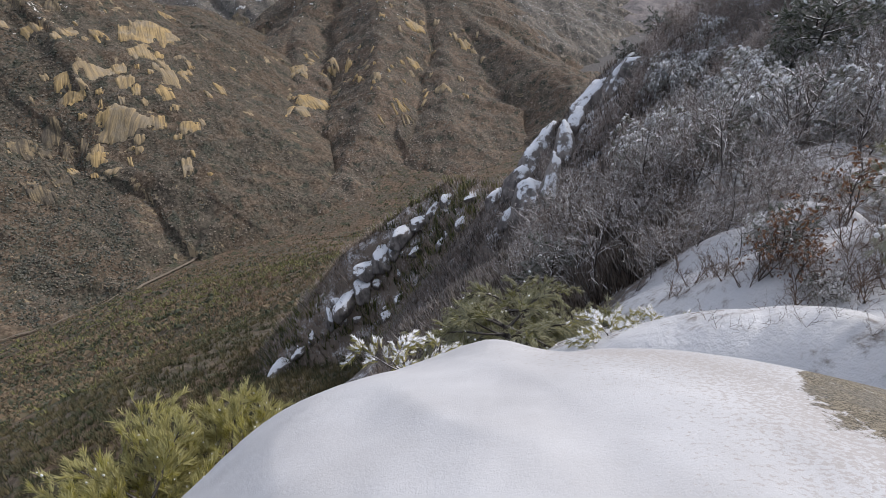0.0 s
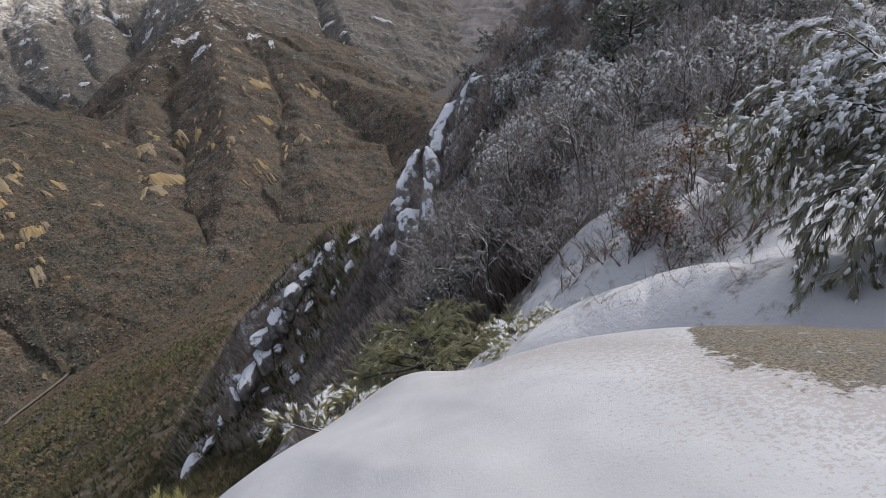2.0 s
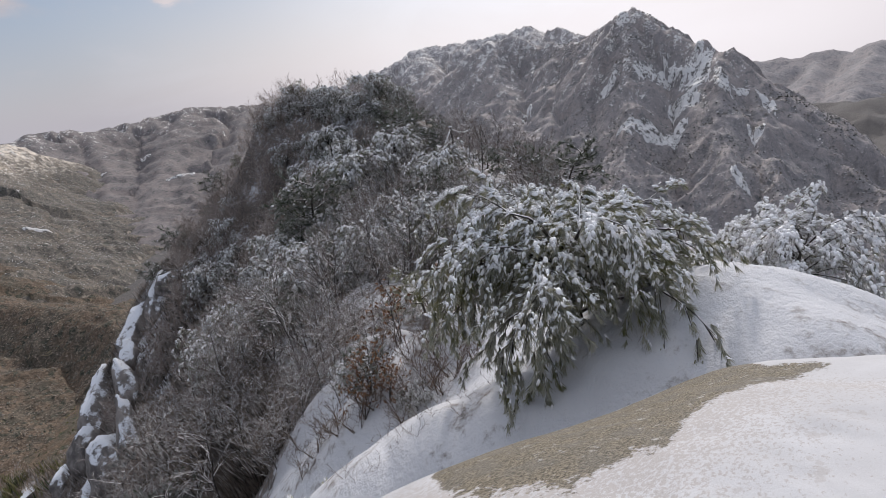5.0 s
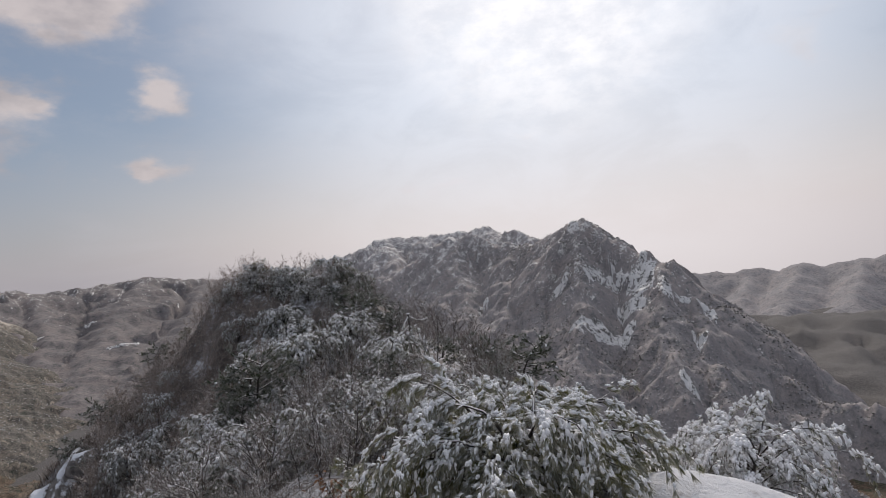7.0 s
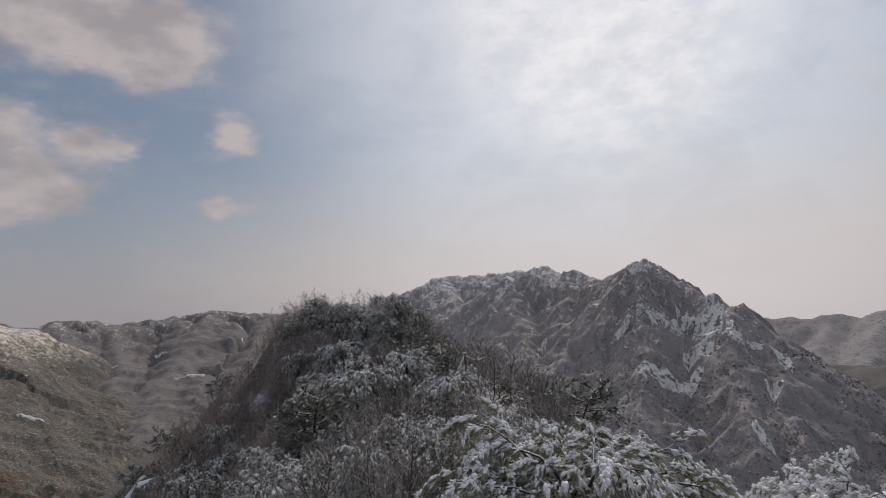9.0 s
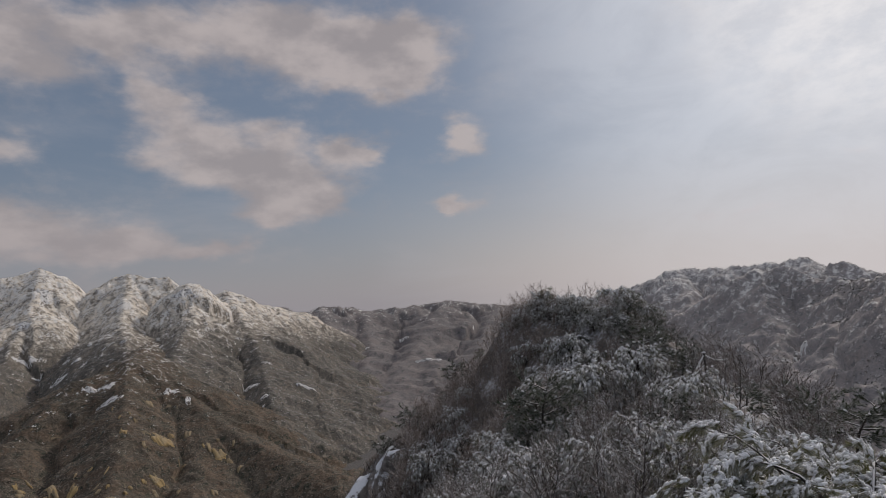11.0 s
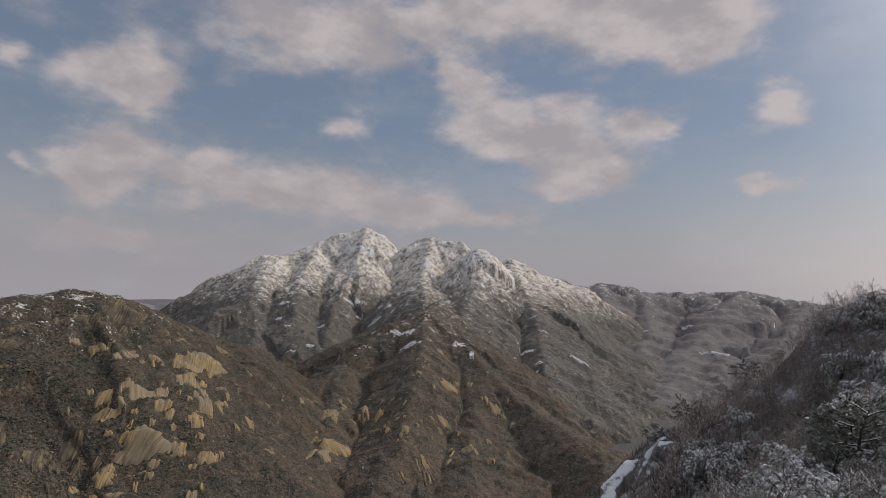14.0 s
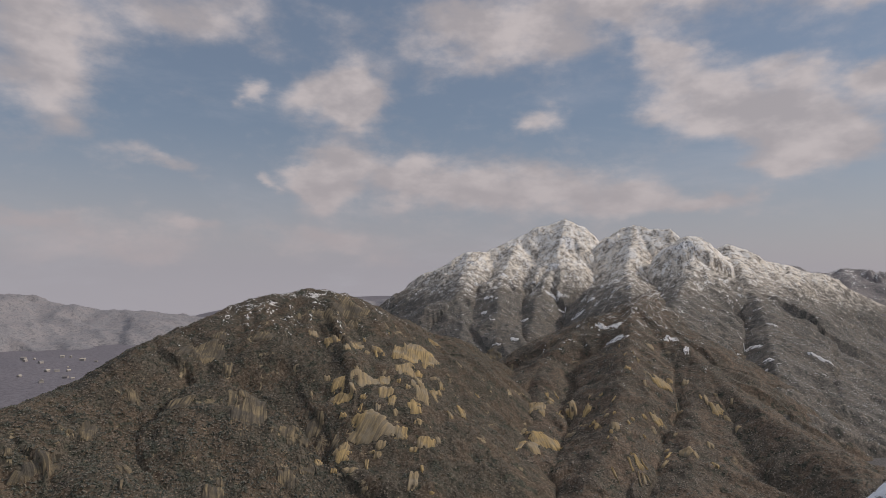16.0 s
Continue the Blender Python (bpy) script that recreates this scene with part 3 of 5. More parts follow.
FAR_HILLS = [
    (crest((-95, -0.9, 3400), (-75, -1.3, 3500), (-65, -1.4, 3500), (-58.6, -2.0, 3500), (-54.9, -2.7, 3400), (-50, -3.4, 3300), (-46.5, -3.9, 3200), (-40, -4.6, 3200)), 0.28, 40),
    (crest((-33, -3.8, 3900), (-29, -2.7, 4000), (-27.8, -3.0, 4000), (-26.2, -2.7, 4000), (-22, -3.6, 3900)), 0.4, 30),
    (crest((66, -4.4, 2500), (75.2, -4.2, 2500), (78.2, -4.4, 2500), (80.6, -4.2, 2500), (82.2, -4.6, 2450), (83.4, -4.0, 2450), (84.6, -4.4, 2450), (87.1, -4.0, 2400),
           (95, -3.0, 2400), (110, -1.0, 2500), (130, 0.5, 2500), (160, 1.0, 2400), (190, 0.3, 2500), (220, 0.8, 2600), (245, -0.9, 2900), (265, -0.9, 3400)), 0.5, 20),
    (crest((83.8, -3.8, 2450), (82.2, -7.0, 1900), (80.5, -12, 1300)), 0.62, 12),
    (crest((79.9, -4.5, 2500), (78.6, -7.5, 1900), (77, -11, 1500), (76, -15, 1250)), 0.62, 12),
    (crest((76.0, -4.6, 2500), (74.5, -8.0, 1900), (73, -12, 1500)), 0.62, 12),
    (crest((88, -4.0, 2400), (86.5, -8.5, 1700), (85, -13, 1200)), 0.62, 12),
]
RIGHT = [
    (crest((37, -2.2, 1600), (40.3, -0.1, 1600), (42.9, 0.1, 1580), (45.1, 0.6, 1550), (46.9, 1.5, 1530), (49.3, 1.2, 1510), (51.3, 1.4, 1490), (54.1, 1.3, 1460), (56.8, 1.5, 1440), (58.2, 0.8, 1420), (59.6, 0.9, 1400),
           (61.0, -0.3, 1380), (64, -3, 1300)), 0.7, 6),
    (crest((48.5, -1.6, 1200), (51.0, 0.0, 1180), (53.5, 0.9, 1160), (55.5, 0.8, 1140), (57.5, -0.2, 1110), (59.3, -0.5, 1080), (61.4, -0.7, 1020), (63.3, 0.0, 960), (64.3, 0.7, 940), (65.4, 1.4, 915), (66.0, 1.5, 905), (67.1, 0.7, 890),
           (68.2, -0.5, 880), (69.4, -1.4, 870), (70.7, -1.9, 855), (72.2, -2.5, 840), (73.4, -3.2, 825), (74.4, -4.6, 805), (75.2, -6.2, 790), (76.3, -8.0, 775), (77.8, -10.2, 755),
           (80.7, -13.4, 720), (84.2, -15.2, 690), (95, -16.5, 650)), 1.05, 4),
    (crest((46.9, 1.5, 1530), (48, -3.0, 1250), (49.5, -8.0, 980)), 0.6, 10),
    (crest((53.5, 0.9, 1160), (54.0, -4.5, 980), (54.5, -10.0, 790)), 0.7, 8),
    (crest((59.3, -0.5, 1080), (58.2, -6.0, 890), (57.8, -12.0, 700)), 0.75, 8),
    (crest((62.6, -0.4, 980), (61.5, -6.0, 830), (61.0, -12.0, 680)), 0.8, 7),
    (crest((66.0, 1.5, 905), (65.6, -4.0, 800), (64.8, -10.5, 660), (64, -16, 560)), 0.95, 5),
    (crest((72.2, -2.5, 840), (72.8, -8.5, 700), (73.5, -15.0, 570)), 0.95, 5),
    (crest((75.2, -6.2, 790), (76.2, -12.0, 660), (77.5, -18.0, 540)), 0.95, 5),
]
VALLEY_Z = -250.0


def creased(x, y, size, octaves, seed):
    """Gullied relief: ridged noise over a warped plan."""
    wx = x + size * 0.45 * fbm(x, y, size * 1.3, 3, seed + 50)
    wy = y + size * 0.45 * fbm(x + 500, y, size * 1.3, 3, seed + 60)
    return fbm(wx, wy, size, octaves, seed, True)


def hill_z(x, y):
    return ridges(x, y, HILL, 70, 13, 3) + 7 * creased(x, y, 60, 5, 3) + 2.5 * fbm(x, y, 16, 4, 8) - 4


def massif_z(x, y):
    return ridges(x, y, MASSIF, 95, 30, 5) + 8 * creased(x, y, 55, 5, 7) + 2.5 * fbm(x, y, 14, 3, 6) - 4


def buttress_z(x, y):
    return ridges(x, y, BUTTRESS, 80, 20, 9) + 5 * creased(x, y, 45, 5, 10) + 2 * fbm(x, y, 14, 3, 10) - 3


def far_z(x, y):
    return ridges(x, y, FAR_RIDGE, 120, 60, 11) + 12 * creased(x, y, 65, 5, 11) + 4 * fbm(x, y, 25, 3, 12) - 11


def far_hills_z(x, y):
    return ridges(x, y, FAR_HILLS, 190, 45, 15) + np.where(x > 900, 11 * creased(x, y, 55, 5, 17), 22 * creased(x, y, 160, 5, 15)) + 6 * fbm(x, y, 70, 3, 16) - 22


def right_z(x, y):
    return ridges(x, y, RIGHT, 62, 24, 21) + 11 * creased(x, y, 36, 5, 23) + 3.5 * fbm(x, y, 10, 3, 22) - 5


def valley_z(x, y):
    """Valley floor, and the wooded flank that falls to it from the lookout."""
    r = np.hypot(x, y)
    flank = -26 - 0.49 * r + 10 * fbm(x, y, 130, 5, 31, True) * np.clip(r / 150, 0.15, 1)
    az = np.degrees(np.arctan2(x, y))
    floor = VALLEY_Z + 14 * fbm(x, y, 300, 4, 33) + np.clip(r - 2500, 0, 1e9) * 0.012 - np.clip(r - 1500, 0, 1e9) * (0.11 * np.clip((az - 55) / 15, 0, 1) + 0.055 * np.clip((-36 - az) / 10, 0, 1))
    floor = floor + 28 * creased(x, y, 70, 5, 37) * np.clip((az - 62) / 10, 0, 1) * np.clip((r - 700) / 500, 0, 1)
    return np.maximum(flank, floor)


def land_z(x, y):
    return np.maximum.reduce([valley_z(x, y), hill_z(x, y), massif_z(x, y), buttress_z(x, y)])


SPUR = [
    # crest from the snowy knoll over the wooded top, and its fall to the far side
    (crest((73, -22.6, 8.5), (66, -22.8, 13), (60, -18.6, 20), (55, -14.2, 28), (50.3, -10.6, 37), (46.6, -7.2, 45)), 0.85, 2.0),
    (crest((46.6, -7.2, 45), (43, -4.2, 51), (40.2, -2.0, 55), (37.5, -1.3, 56.5), (35.2, -1.0, 57), (33.4, -2.2, 57.5), (30.8, -4.8, 58), (27.8, -7.3, 58.5), (24.3, -10.2, 59), (21.4, -12.4, 59.5), (19.6, -14.8, 60),
           (18.0, -17.2, 60.5), (16.0, -19.4, 61), (13.6, -22.2, 62), (11.0, -25.6, 62), (8.6, -29.5, 62)), 1.3, 2.5),
    (crest((39.5, -9.0, 44), (37.0, -13.0, 37), (34.5, -19.0, 29), (32.5, -25.0, 21)), 1.0, 4.0),
    (crest((26.0, -12.0, 50), (24.0, -17.0, 45), (21.0, -27.0, 36), (17.5, -36.0, 30)), 1.15, 4.0),
    (crest((44.0, -9.5, 42), (42.5, -14.0, 33), (41.0, -20.0, 24), (40, -24.0, 18)), 0.9, 3.0),
]
RIB = [
    # the rib of rocks that runs on down
    (crest((12, -25.5, 66), (7.5, -24.6, 78), (1.6, -24.8, 88), (-2.4, -26.8, 86), (-7.9, -29.8, 84), (-12.6, -33.6, 82), (-20.4, -38.6, 78), (-27, -42.0, 76)), 1.1, 2.0),
    (crest((25, -11.0, 60), (19, -18.5, 63), (14, -24.5, 66), (9.5, -31.0, 68)), 1.2, 3.0),
]
SHELF = [
    (crest((47, -23.4, 13), (42.5, -25.0, 12.8), (38.6, -27.4, 12.3)), 0.95, 0.6),
    (crest((38.5, -24.4, 15), (36.5, -24.5, 15), (31.8, -27.6, 14.8), (28.5, -32.5, 14), (26.1, -36.6, 13.5), (23, -41, 13)), 1.3, 0.8),
    (crest((74, -25.8, 7.5), (68, -28.2, 7.4), (60, -29.8, 7.4), (52, -31.2, 7.4), (43.5, -32.8, 7.6), (36.3, -35.3, 7.6), (30.4, -38.0, 7.5), (26, -42, 7.5)), 0.95, 0.9),
    (crest((60, -27.5, 9.0), (56, -26.5, 11.0), (52, -24.5, 13.5)), 0.6, 0.9),
    (crest((72.0, -22.2, 8.2), (74.5, -23.4, 8.0), (78.5, -25.6, 7.4)), 0.75, 0.9),
    (crest((90, -27, 12), (84, -28, 13), (78, -28, 14)), 0.5, 1.0),
]


def rib_z(x, y):
    return tents(x, y, RIB) + 2.2 * fbm(x, y, 14, 5, 47, True) + 0.6 * fbm(x, y, 4, 3, 48) - 1.0


def spur_z(x, y):
    r = np.hypot(x, y)
    wild = tents(x, y, SPUR, 0.012, 14.0) + np.clip(r / 30, 0, 1) * (1.3 * fbm(x, y, 9, 5, 41, True) + 0.5 * fbm(x, y, 2.5, 3, 43))
    calm = tents(x, y, SHELF, 0.10, 3.5) + 0.10 * fbm(x, y, 1.6, 3, 44)
    gully = -7 - 0.8 * r - np.clip(r - 42, 0, 99) * 1.2 + 0.8 * fbm(x, y, 8, 4, 45)
    return np.maximum.reduce([wild, calm, gully])


ground = part("ground", polar_sheet("ground", valley_z, 0, 360, 0.8, 30, 4900, 1.018), m_slope)
tagged(ground, "wooded valley floor and brown lower slopes", "ground", kind="structure")
hill = tagged(part("hill", polar_sheet("hill", hill_z, -80, -10, 0.2, 380, 1150, 1.0055, VALLEY_Z - 12), m_hill), "dark wooded hill with bare golden granite slabs", "hill", kind="structure")
massif = tagged(part("massif", polar_sheet("massif", massif_z, -48, 26, 0.11, 900, 2600, 1.005, VALLEY_Z - 12), m_massif), "twin-peaked granite massif dusted with snow", "mountain", kind="structure")
buttress = tagged(part("buttress", polar_sheet("buttress", buttress_z, -36, 22, 0.14, 480, 1700, 1.005, VALLEY_Z - 12), m_buttress), "wooded pyramid-shaped buttress before the massif", "mountain", kind="structure")
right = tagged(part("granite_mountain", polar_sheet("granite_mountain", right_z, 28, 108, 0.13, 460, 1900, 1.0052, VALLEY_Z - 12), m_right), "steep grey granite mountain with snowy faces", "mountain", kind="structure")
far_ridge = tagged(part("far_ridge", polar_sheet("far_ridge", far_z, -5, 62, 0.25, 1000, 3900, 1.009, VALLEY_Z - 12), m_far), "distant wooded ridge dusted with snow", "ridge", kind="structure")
far_hills = tagged(part("far_hills", polar_sheet("far_hills", far_hills_z, -110, 270, 0.3, 1100, 4700, 1.011, VALLEY_Z - 400), m_haze), "pale far hills on the horizon", "hills", kind="structure")
spur = tagged(part("spur", polar_sheet("spur", spur_z, -30, 150, 0.45, 3.2, 125, 1.018), m_spur), "steep snowy spur with leaf litter and stones", "slope", kind="structure")
rib = tagged(part("rib", polar_sheet("rib", rib_z, -42, 34, 0.4, 58, 150, 1.008), m_rib), "steep brown rocky rib below the spur", "slope", kind="structure")

# ---- the granite dome underfoot ----
ROUND_AZ = [-180, -120, -90, -60, -42, -34.5, -27, -22, -14, -7, 0, 5, 10, 15, 21, 27, 33, 39, 45, 51, 57, 62, 68, 72, 78, 82, 86, 100, 130, 180]
ROUND_C = [0.05, 0.10, 0.16, 0.19, 0.19, 0.1755, 0.144, 0.1327, 0.122, 0.1186, 0.116, 0.1105, 0.1137, 0.111, 0.1067, 0.1044, 0.0987, 0.0938, 0.088, 0.0837, 0.0754, 0.069, 0.0573,
           0.0532, 0.0497, 0.0473, 0.045, 0.04, 0.04, 0.05]
ROUND_FINE = np.arange(-180, 181.0)
ROUND_SOFT = sum(w * np.interp(((ROUND_FINE + d + 180) % 360) - 180, ROUND_AZ, ROUND_C) for d, w in zip(range(-9, 10, 3), (0.06, 0.12, 0.2, 0.24, 0.2, 0.12, 0.06)))


def dome_z(x, y):
    r, az = np.hypot(x, y), np.degrees(np.arctan2(x, y))
    c = np.interp(az, ROUND_FINE, ROUND_SOFT)
    brink = np.sqrt(EYE / c)
    near = np.clip(r / 1.2, 0, 1)
    fold = np.exp(-((az - 7 + 14 * (r - 2.6)) / 9) ** 2) * np.clip(r - 0.9, 0, 1)
    swell = -0.055 * fold + np.exp(-((r - 3.7) / 0.8) ** 2) * (0.085 * np.exp(-((az - 5) / 5) ** 2) - 0.05 * np.exp(-((az - 14.5) / 5) ** 2) + 0.04 * np.exp(-((az - 27) / 7) ** 2)) + 0.08 * fbm(x, y, 2.1, 2, 51) + 0.06 * (fbm(x + 0.5 * y, 0.7 * y - 0.4 * x, 1.5, 2, 55, True) - 0.2) + 0.03 * fbm(x, y, 0.7, 3, 52)
    return -c * r * r - 0.38 * np.clip(r - brink * 1.04, 0, 9) ** 2 + swell * near


def near_line(x, y, points, width):
    """1 on a line of (heading, distance) places, falling to 0 a width away."""
    best = np.full(np.shape(x), 9e9)
    flat = [(r * math.sin(radians(a)), r * math.cos(radians(a))) for a, r in points]
    for (ax, ay), (bx, by) in zip(flat, flat[1:]):
        dx, dy = bx - ax, by - ay
        t = np.clip(((x - ax) * dx + (y - ay) * dy) / (dx * dx + dy * dy), 0, 1)
        best = np.minimum(best, np.hypot(x - ax - t * dx, y - ay - t * dy))
    return np.clip(1 - best / width, 0, 1)


def put_attribute(mesh, which, values):
    mesh.attributes.new(which, "FLOAT", "POINT").data.foreach_set("value", np.asarray(values, np.float32))


def build_dome():
    az = np.radians(np.arange(0, 360, 1.0))
    r = np.concatenate([[0.0], np.geomspace(0.3, 9.5, 170)])
    aa, rr = np.meshgrid(az, r)
    x, y = rr * np.sin(aa), rr * np.cos(aa)
    tread = np.zeros_like(x)
    for a, d in ((73.5, 2.05), (74, 2.2), (81, 2.5), (80, 2.9), (63, 2.0), (83, 3.2)):
        px, py = d * math.sin(radians(a)), d * math.cos(radians(a))
        tread = np.maximum(tread, np.exp(-((x - px) ** 2 + (y - py) ** 2) / 0.035))
    z = dome_z(x, y) - 0.03 * tread * (0.6 + 0.8 * fbm(x, y, 0.12, 3, 53))
    rows, cols = aa.shape
    j = np.arange(cols)
    i = (np.arange(rows - 1)[:, None] * cols + j[None, :]).ravel()
    i2 = (np.arange(rows - 1)[:, None] * cols + ((j + 1) % cols)[None, :]).ravel()
    faces = np.stack([i2, i2 + cols, i + cols, i], 1)
    mesh = arrays_mesh("rock_dome", np.stack([x, y, z], -1).reshape(-1, 3), faces)
    heading_of = np.degrees(np.arctan2(x, y))
    inner = np.interp(heading_of, [38.5, 39.7, 41.3, 44, 48, 54, 58.6, 62.5, 66, 67.4, 68.6, 72.3, 76.4, 81.8], [3.4, 3.0, 2.65, 2.42, 2.34, 2.34, 2.48, 2.6, 2.65, 2.9, 3.17, 3.67, 4.04, 4.75], 9.0, 9.0)
    brim = np.interp(heading_of, [38, 41, 45, 49, 55, 72, 76, 82], [0.74, 0.84, 0.92, 0.97, 1.03, 1.03, 0.84, 0.84])
    outer = brim * np.sqrt(EYE / np.interp(heading_of, ROUND_FINE, ROUND_SOFT))
    strip = np.clip((rr - inner) / 1.0 + 0.40, 0, 1) * np.clip((outer - rr) / 0.4 + 0.5, 0, 1)
    thin = np.maximum(near_line(x, y, [(20, 3.3), (30, 3.1), (38, 2.8), (48, 2.3), (60, 2.3), (68, 2.9), (74, 3.6)], 1.2), near_line(x, y, [(70, 4.2), (90, 3.9)], 0.8))
    put_attribute(mesh, "bare", np.clip(strip * 1.1, 0, 1).ravel())
    put_attribute(mesh, "thin", thin.ravel())
    put_attribute(mesh, "tread", tread.ravel())
    return mesh


dome = tagged(part("rock_dome", build_dome(), m_dome), "rounded granite dome under packed snow with a bare gritty strip", "rock", kind="structure")


# ---- trees ----
class Soup:
    """Triangles gathered into one mesh."""

    def __init__(self):
        self.v, self.f = [], []

    def add(self, verts, faces):
        base = len(self.v)
        self.v.extend(verts)
        self.f.extend((a + base, b + base, c + base) for a, b, c in faces)

    def tube(self, points, radii, sides=3):
        base, count = len(self.v), len(points)
        for i, (p, r) in enumerate(zip(points, radii)):
            d = (points[min(i + 1, count - 1)] - points[max(i - 1, 0)]).normalized()
            u = d.orthogonal().normalized()
            w = d.cross(u)
            for j in range(sides):
                a = 2 * math.pi * j / sides + i * 0.3
                self.v.append(p + (u * math.cos(a) + w * math.sin(a)) * r)
        for i in range(count - 1):
            for j in range(sides):
                a, b = base + i * sides + j, base + i * sides + (j + 1) % sides
                self.f.append((a, b, b + sides))
                self.f.append((a, b + sides, a + sides))

    def spike(self, p, tip, r):
        d = (tip - p).normalized()
        u = d.orthogonal().normalized() * r
        w = d.cross(u)
        base = len(self.v)
        self.v.extend((p + u, p - u * 0.5 + w * 0.87, p - u * 0.5 - w * 0.87, tip))
        self.f.extend(((base, base + 1, base + 3), (base + 1, base + 2, base + 3), (base + 2, base, base + 3)))

    def blade(self, p, tip, side):
        base = len(self.v)
        self.v.extend((p - side, p + side, tip))
        self.f.append((base, base + 1, base + 2))

    def mesh(self, name, smooth=True):
        return arrays_mesh(name, [tuple(v) for v in self.v], self.f, smooth)


def ico(level):
    bm = bmesh.new()
    bmesh.ops.create_icosphere(bm, subdivisions=level, radius=1.0)
    verts, faces = [v.co.copy() for v in bm.verts], [tuple(v.index for v in f.verts) for f in bm.faces]
    bm.free()
    return verts, faces


ICO = {1: ico(1), 2: ico(2), 3: ico(3), 4: ico(4)}
UP = Vector((0, 0, 1))


def any_way(rng, flat=1.0):
    while True:
        v = Vector((rng.uniform(-1, 1), rng.uniform(-1, 1), rng.uniform(-1, 1) * flat))
        if 0.05 < v.length < 1:
            return v.normalized()


def lump(soup, rng, at, along, size, level=1):
    """A small heap of snow, longest along a twig."""
    verts, faces = ICO[level]
    d = along.normalized()
    u = d.cross(UP)
    u = u.normalized() if u.length > 0.1 else d.orthogonal().normalized()
    w = u.cross(d)
    a, b, c = size * rng.uniform(0.8, 1.7), size * rng.uniform(0.6, 1.05), size * rng.uniform(0.4, 0.8)
    soup.add([at + (d * (q.x * a) + u * (q.y * b) + w * (q.z * c)) * rng.uniform(0.78, 1.18) for q in verts], faces)


def bough(rng, start, way, length, droop, steps, wobble=0.12):
    """Points of a limb that sets out one way and sags."""
    points, d = [start.copy()], way.normalized()
    for i in range(steps):
        d = (d + any_way(rng) * wobble + Vector((0, 0, -droop / steps)) * (0.4 + 1.2 * i / steps)).normalized()
        points.append(points[-1] + d * (length / steps))
    return points


def at_fraction(points, t):
    f = t * (len(points) - 1)
    i = min(int(f), len(points) - 2)
    return points[i].lerp(points[i + 1], f - i), (points[i + 1] - points[i]).normalized()


def tuft(rng, needles_soup, at, d, length, width, count, spread, sag):
    for _ in range(count):
        w = (d + any_way(rng) * spread + Vector((0, 0, -sag))).normalized()
        side = w.cross(any_way(rng)).normalized() * width
        root = at + d * rng.uniform(-0.25, 0.35) * length
        needles_soup.blade(root, root + w * length * rng.uniform(0.7, 1.15), side)


def pine(name, seed, height, reach, limbs, shoots, tufts, needle, snow, droop, needle_mat, lean=(0, 0), level=1, base=0.25, flat=0.5, load=0.075, sag=0.35, label="", trunk_r=0.035, bole=0.85, lift=0.0, heap=1, rime=0, rise_to=2.0):
    """A small mountain pine: bent trunk, sagging boughs, needle tufts and the snow that lies on them."""
    rng = random.Random(seed)
    length, width, count, spread = needle
    wood, green, white = Soup(), Soup(), Soup()
    stem = bough(rng, Vector((0, 0, -0.3)), Vector((lean[0], lean[1], 1)), height * bole + 0.3, 0.15, 7, 0.2)
    top_r = height * trunk_r
    wood.tube(stem, [top_r * (1 - 0.8 * i / 7) for i in range(8)], 7)
    for i in range(limbs):
        t = base + (0.98 - base) * (i + rng.random() * 0.7) / limbs
        at, d = at_fraction(stem, min(t, 0.99))
        a = i * 2.4 + rng.uniform(-0.4, 0.4)
        rise = rng.uniform(0.1, 0.5) + 0.7 * max(0, t - 0.6) + lift * rng.uniform(0.3, 1.2)
        out = Vector((math.cos(a), math.sin(a), rise))
        size = reach * (1.12 - 0.55 * abs(t - 0.45) - 0.45 * max(0, t - 0.7)) * rng.uniform(0.75, 1.15)
        arm = bough(rng, at, out, size, droop, 7, 0.17)
        wood.tube(arm, [top_r * 0.42 * (1 - 0.85 * j / 7) for j in range(8)], 4)
        for j in range(shoots):
            u = 0.25 + 0.75 * (j + rng.random()) / shoots
            p, e = at_fraction(arm, min(u, 1.0))
            side = (e + any_way(rng, flat) * 0.9).normalized()
            shoot = bough(rng, p, side, size * rng.uniform(0.2, 0.42), droop * 0.9, 4, 0.2)
            wood.spike(shoot[0], shoot[2], top_r * 0.11)
            wood.spike(shoot[2], shoot[4], top_r * 0.08)
            for q in range(tufts):
                v = 0.2 + 0.8 * (q + rng.random()) / tufts
                p2, e2 = at_fraction(shoot, min(v, 1.0))
                way2 = (e2 + any_way(rng) * 0.5 + Vector((0, 0, -sag))).normalized()
                p2 = p2 + any_way(rng) * length * 0.3
                tuft(rng, green, p2, way2, length, width, count, spread, sag * 0.4)
                high = (p2.z - stem[0].z) / height
                for _ in range(heap):
                    if rng.random() > snow * min(1.0, max(0.12, rise_to * (high - 0.3))):
                        continue
                    at2 = p2 + way2 * length * rng.uniform(0.0, 0.5) + UP * length * 0.32 + any_way(rng) * load * (heap - 1) * 0.5
                    tuft(rng, white, at2, (way2 + UP * 0.35).normalized(), length * 0.6, width * 1.5, rime, spread * 1.3, 0.0)
                    if rng.random() < 0.45 + 0.5 * high:
                        lump(white, rng, at2, way2, load * rng.uniform(0.6, 1.25), level)
    tree = new(name)
    part("trunk", wood.mesh("trunk"), m_bark, tree)
    tagged(part("crown", green.mesh("crown", False), needle_mat, tree), kind="stuff")
    if white.v:
        tagged(part("snow_load", white.mesh("snow_load"), m_load, tree, "white snow clumps on the boughs"), kind="stuff")
    return tagged(tree, label, "pine tree")


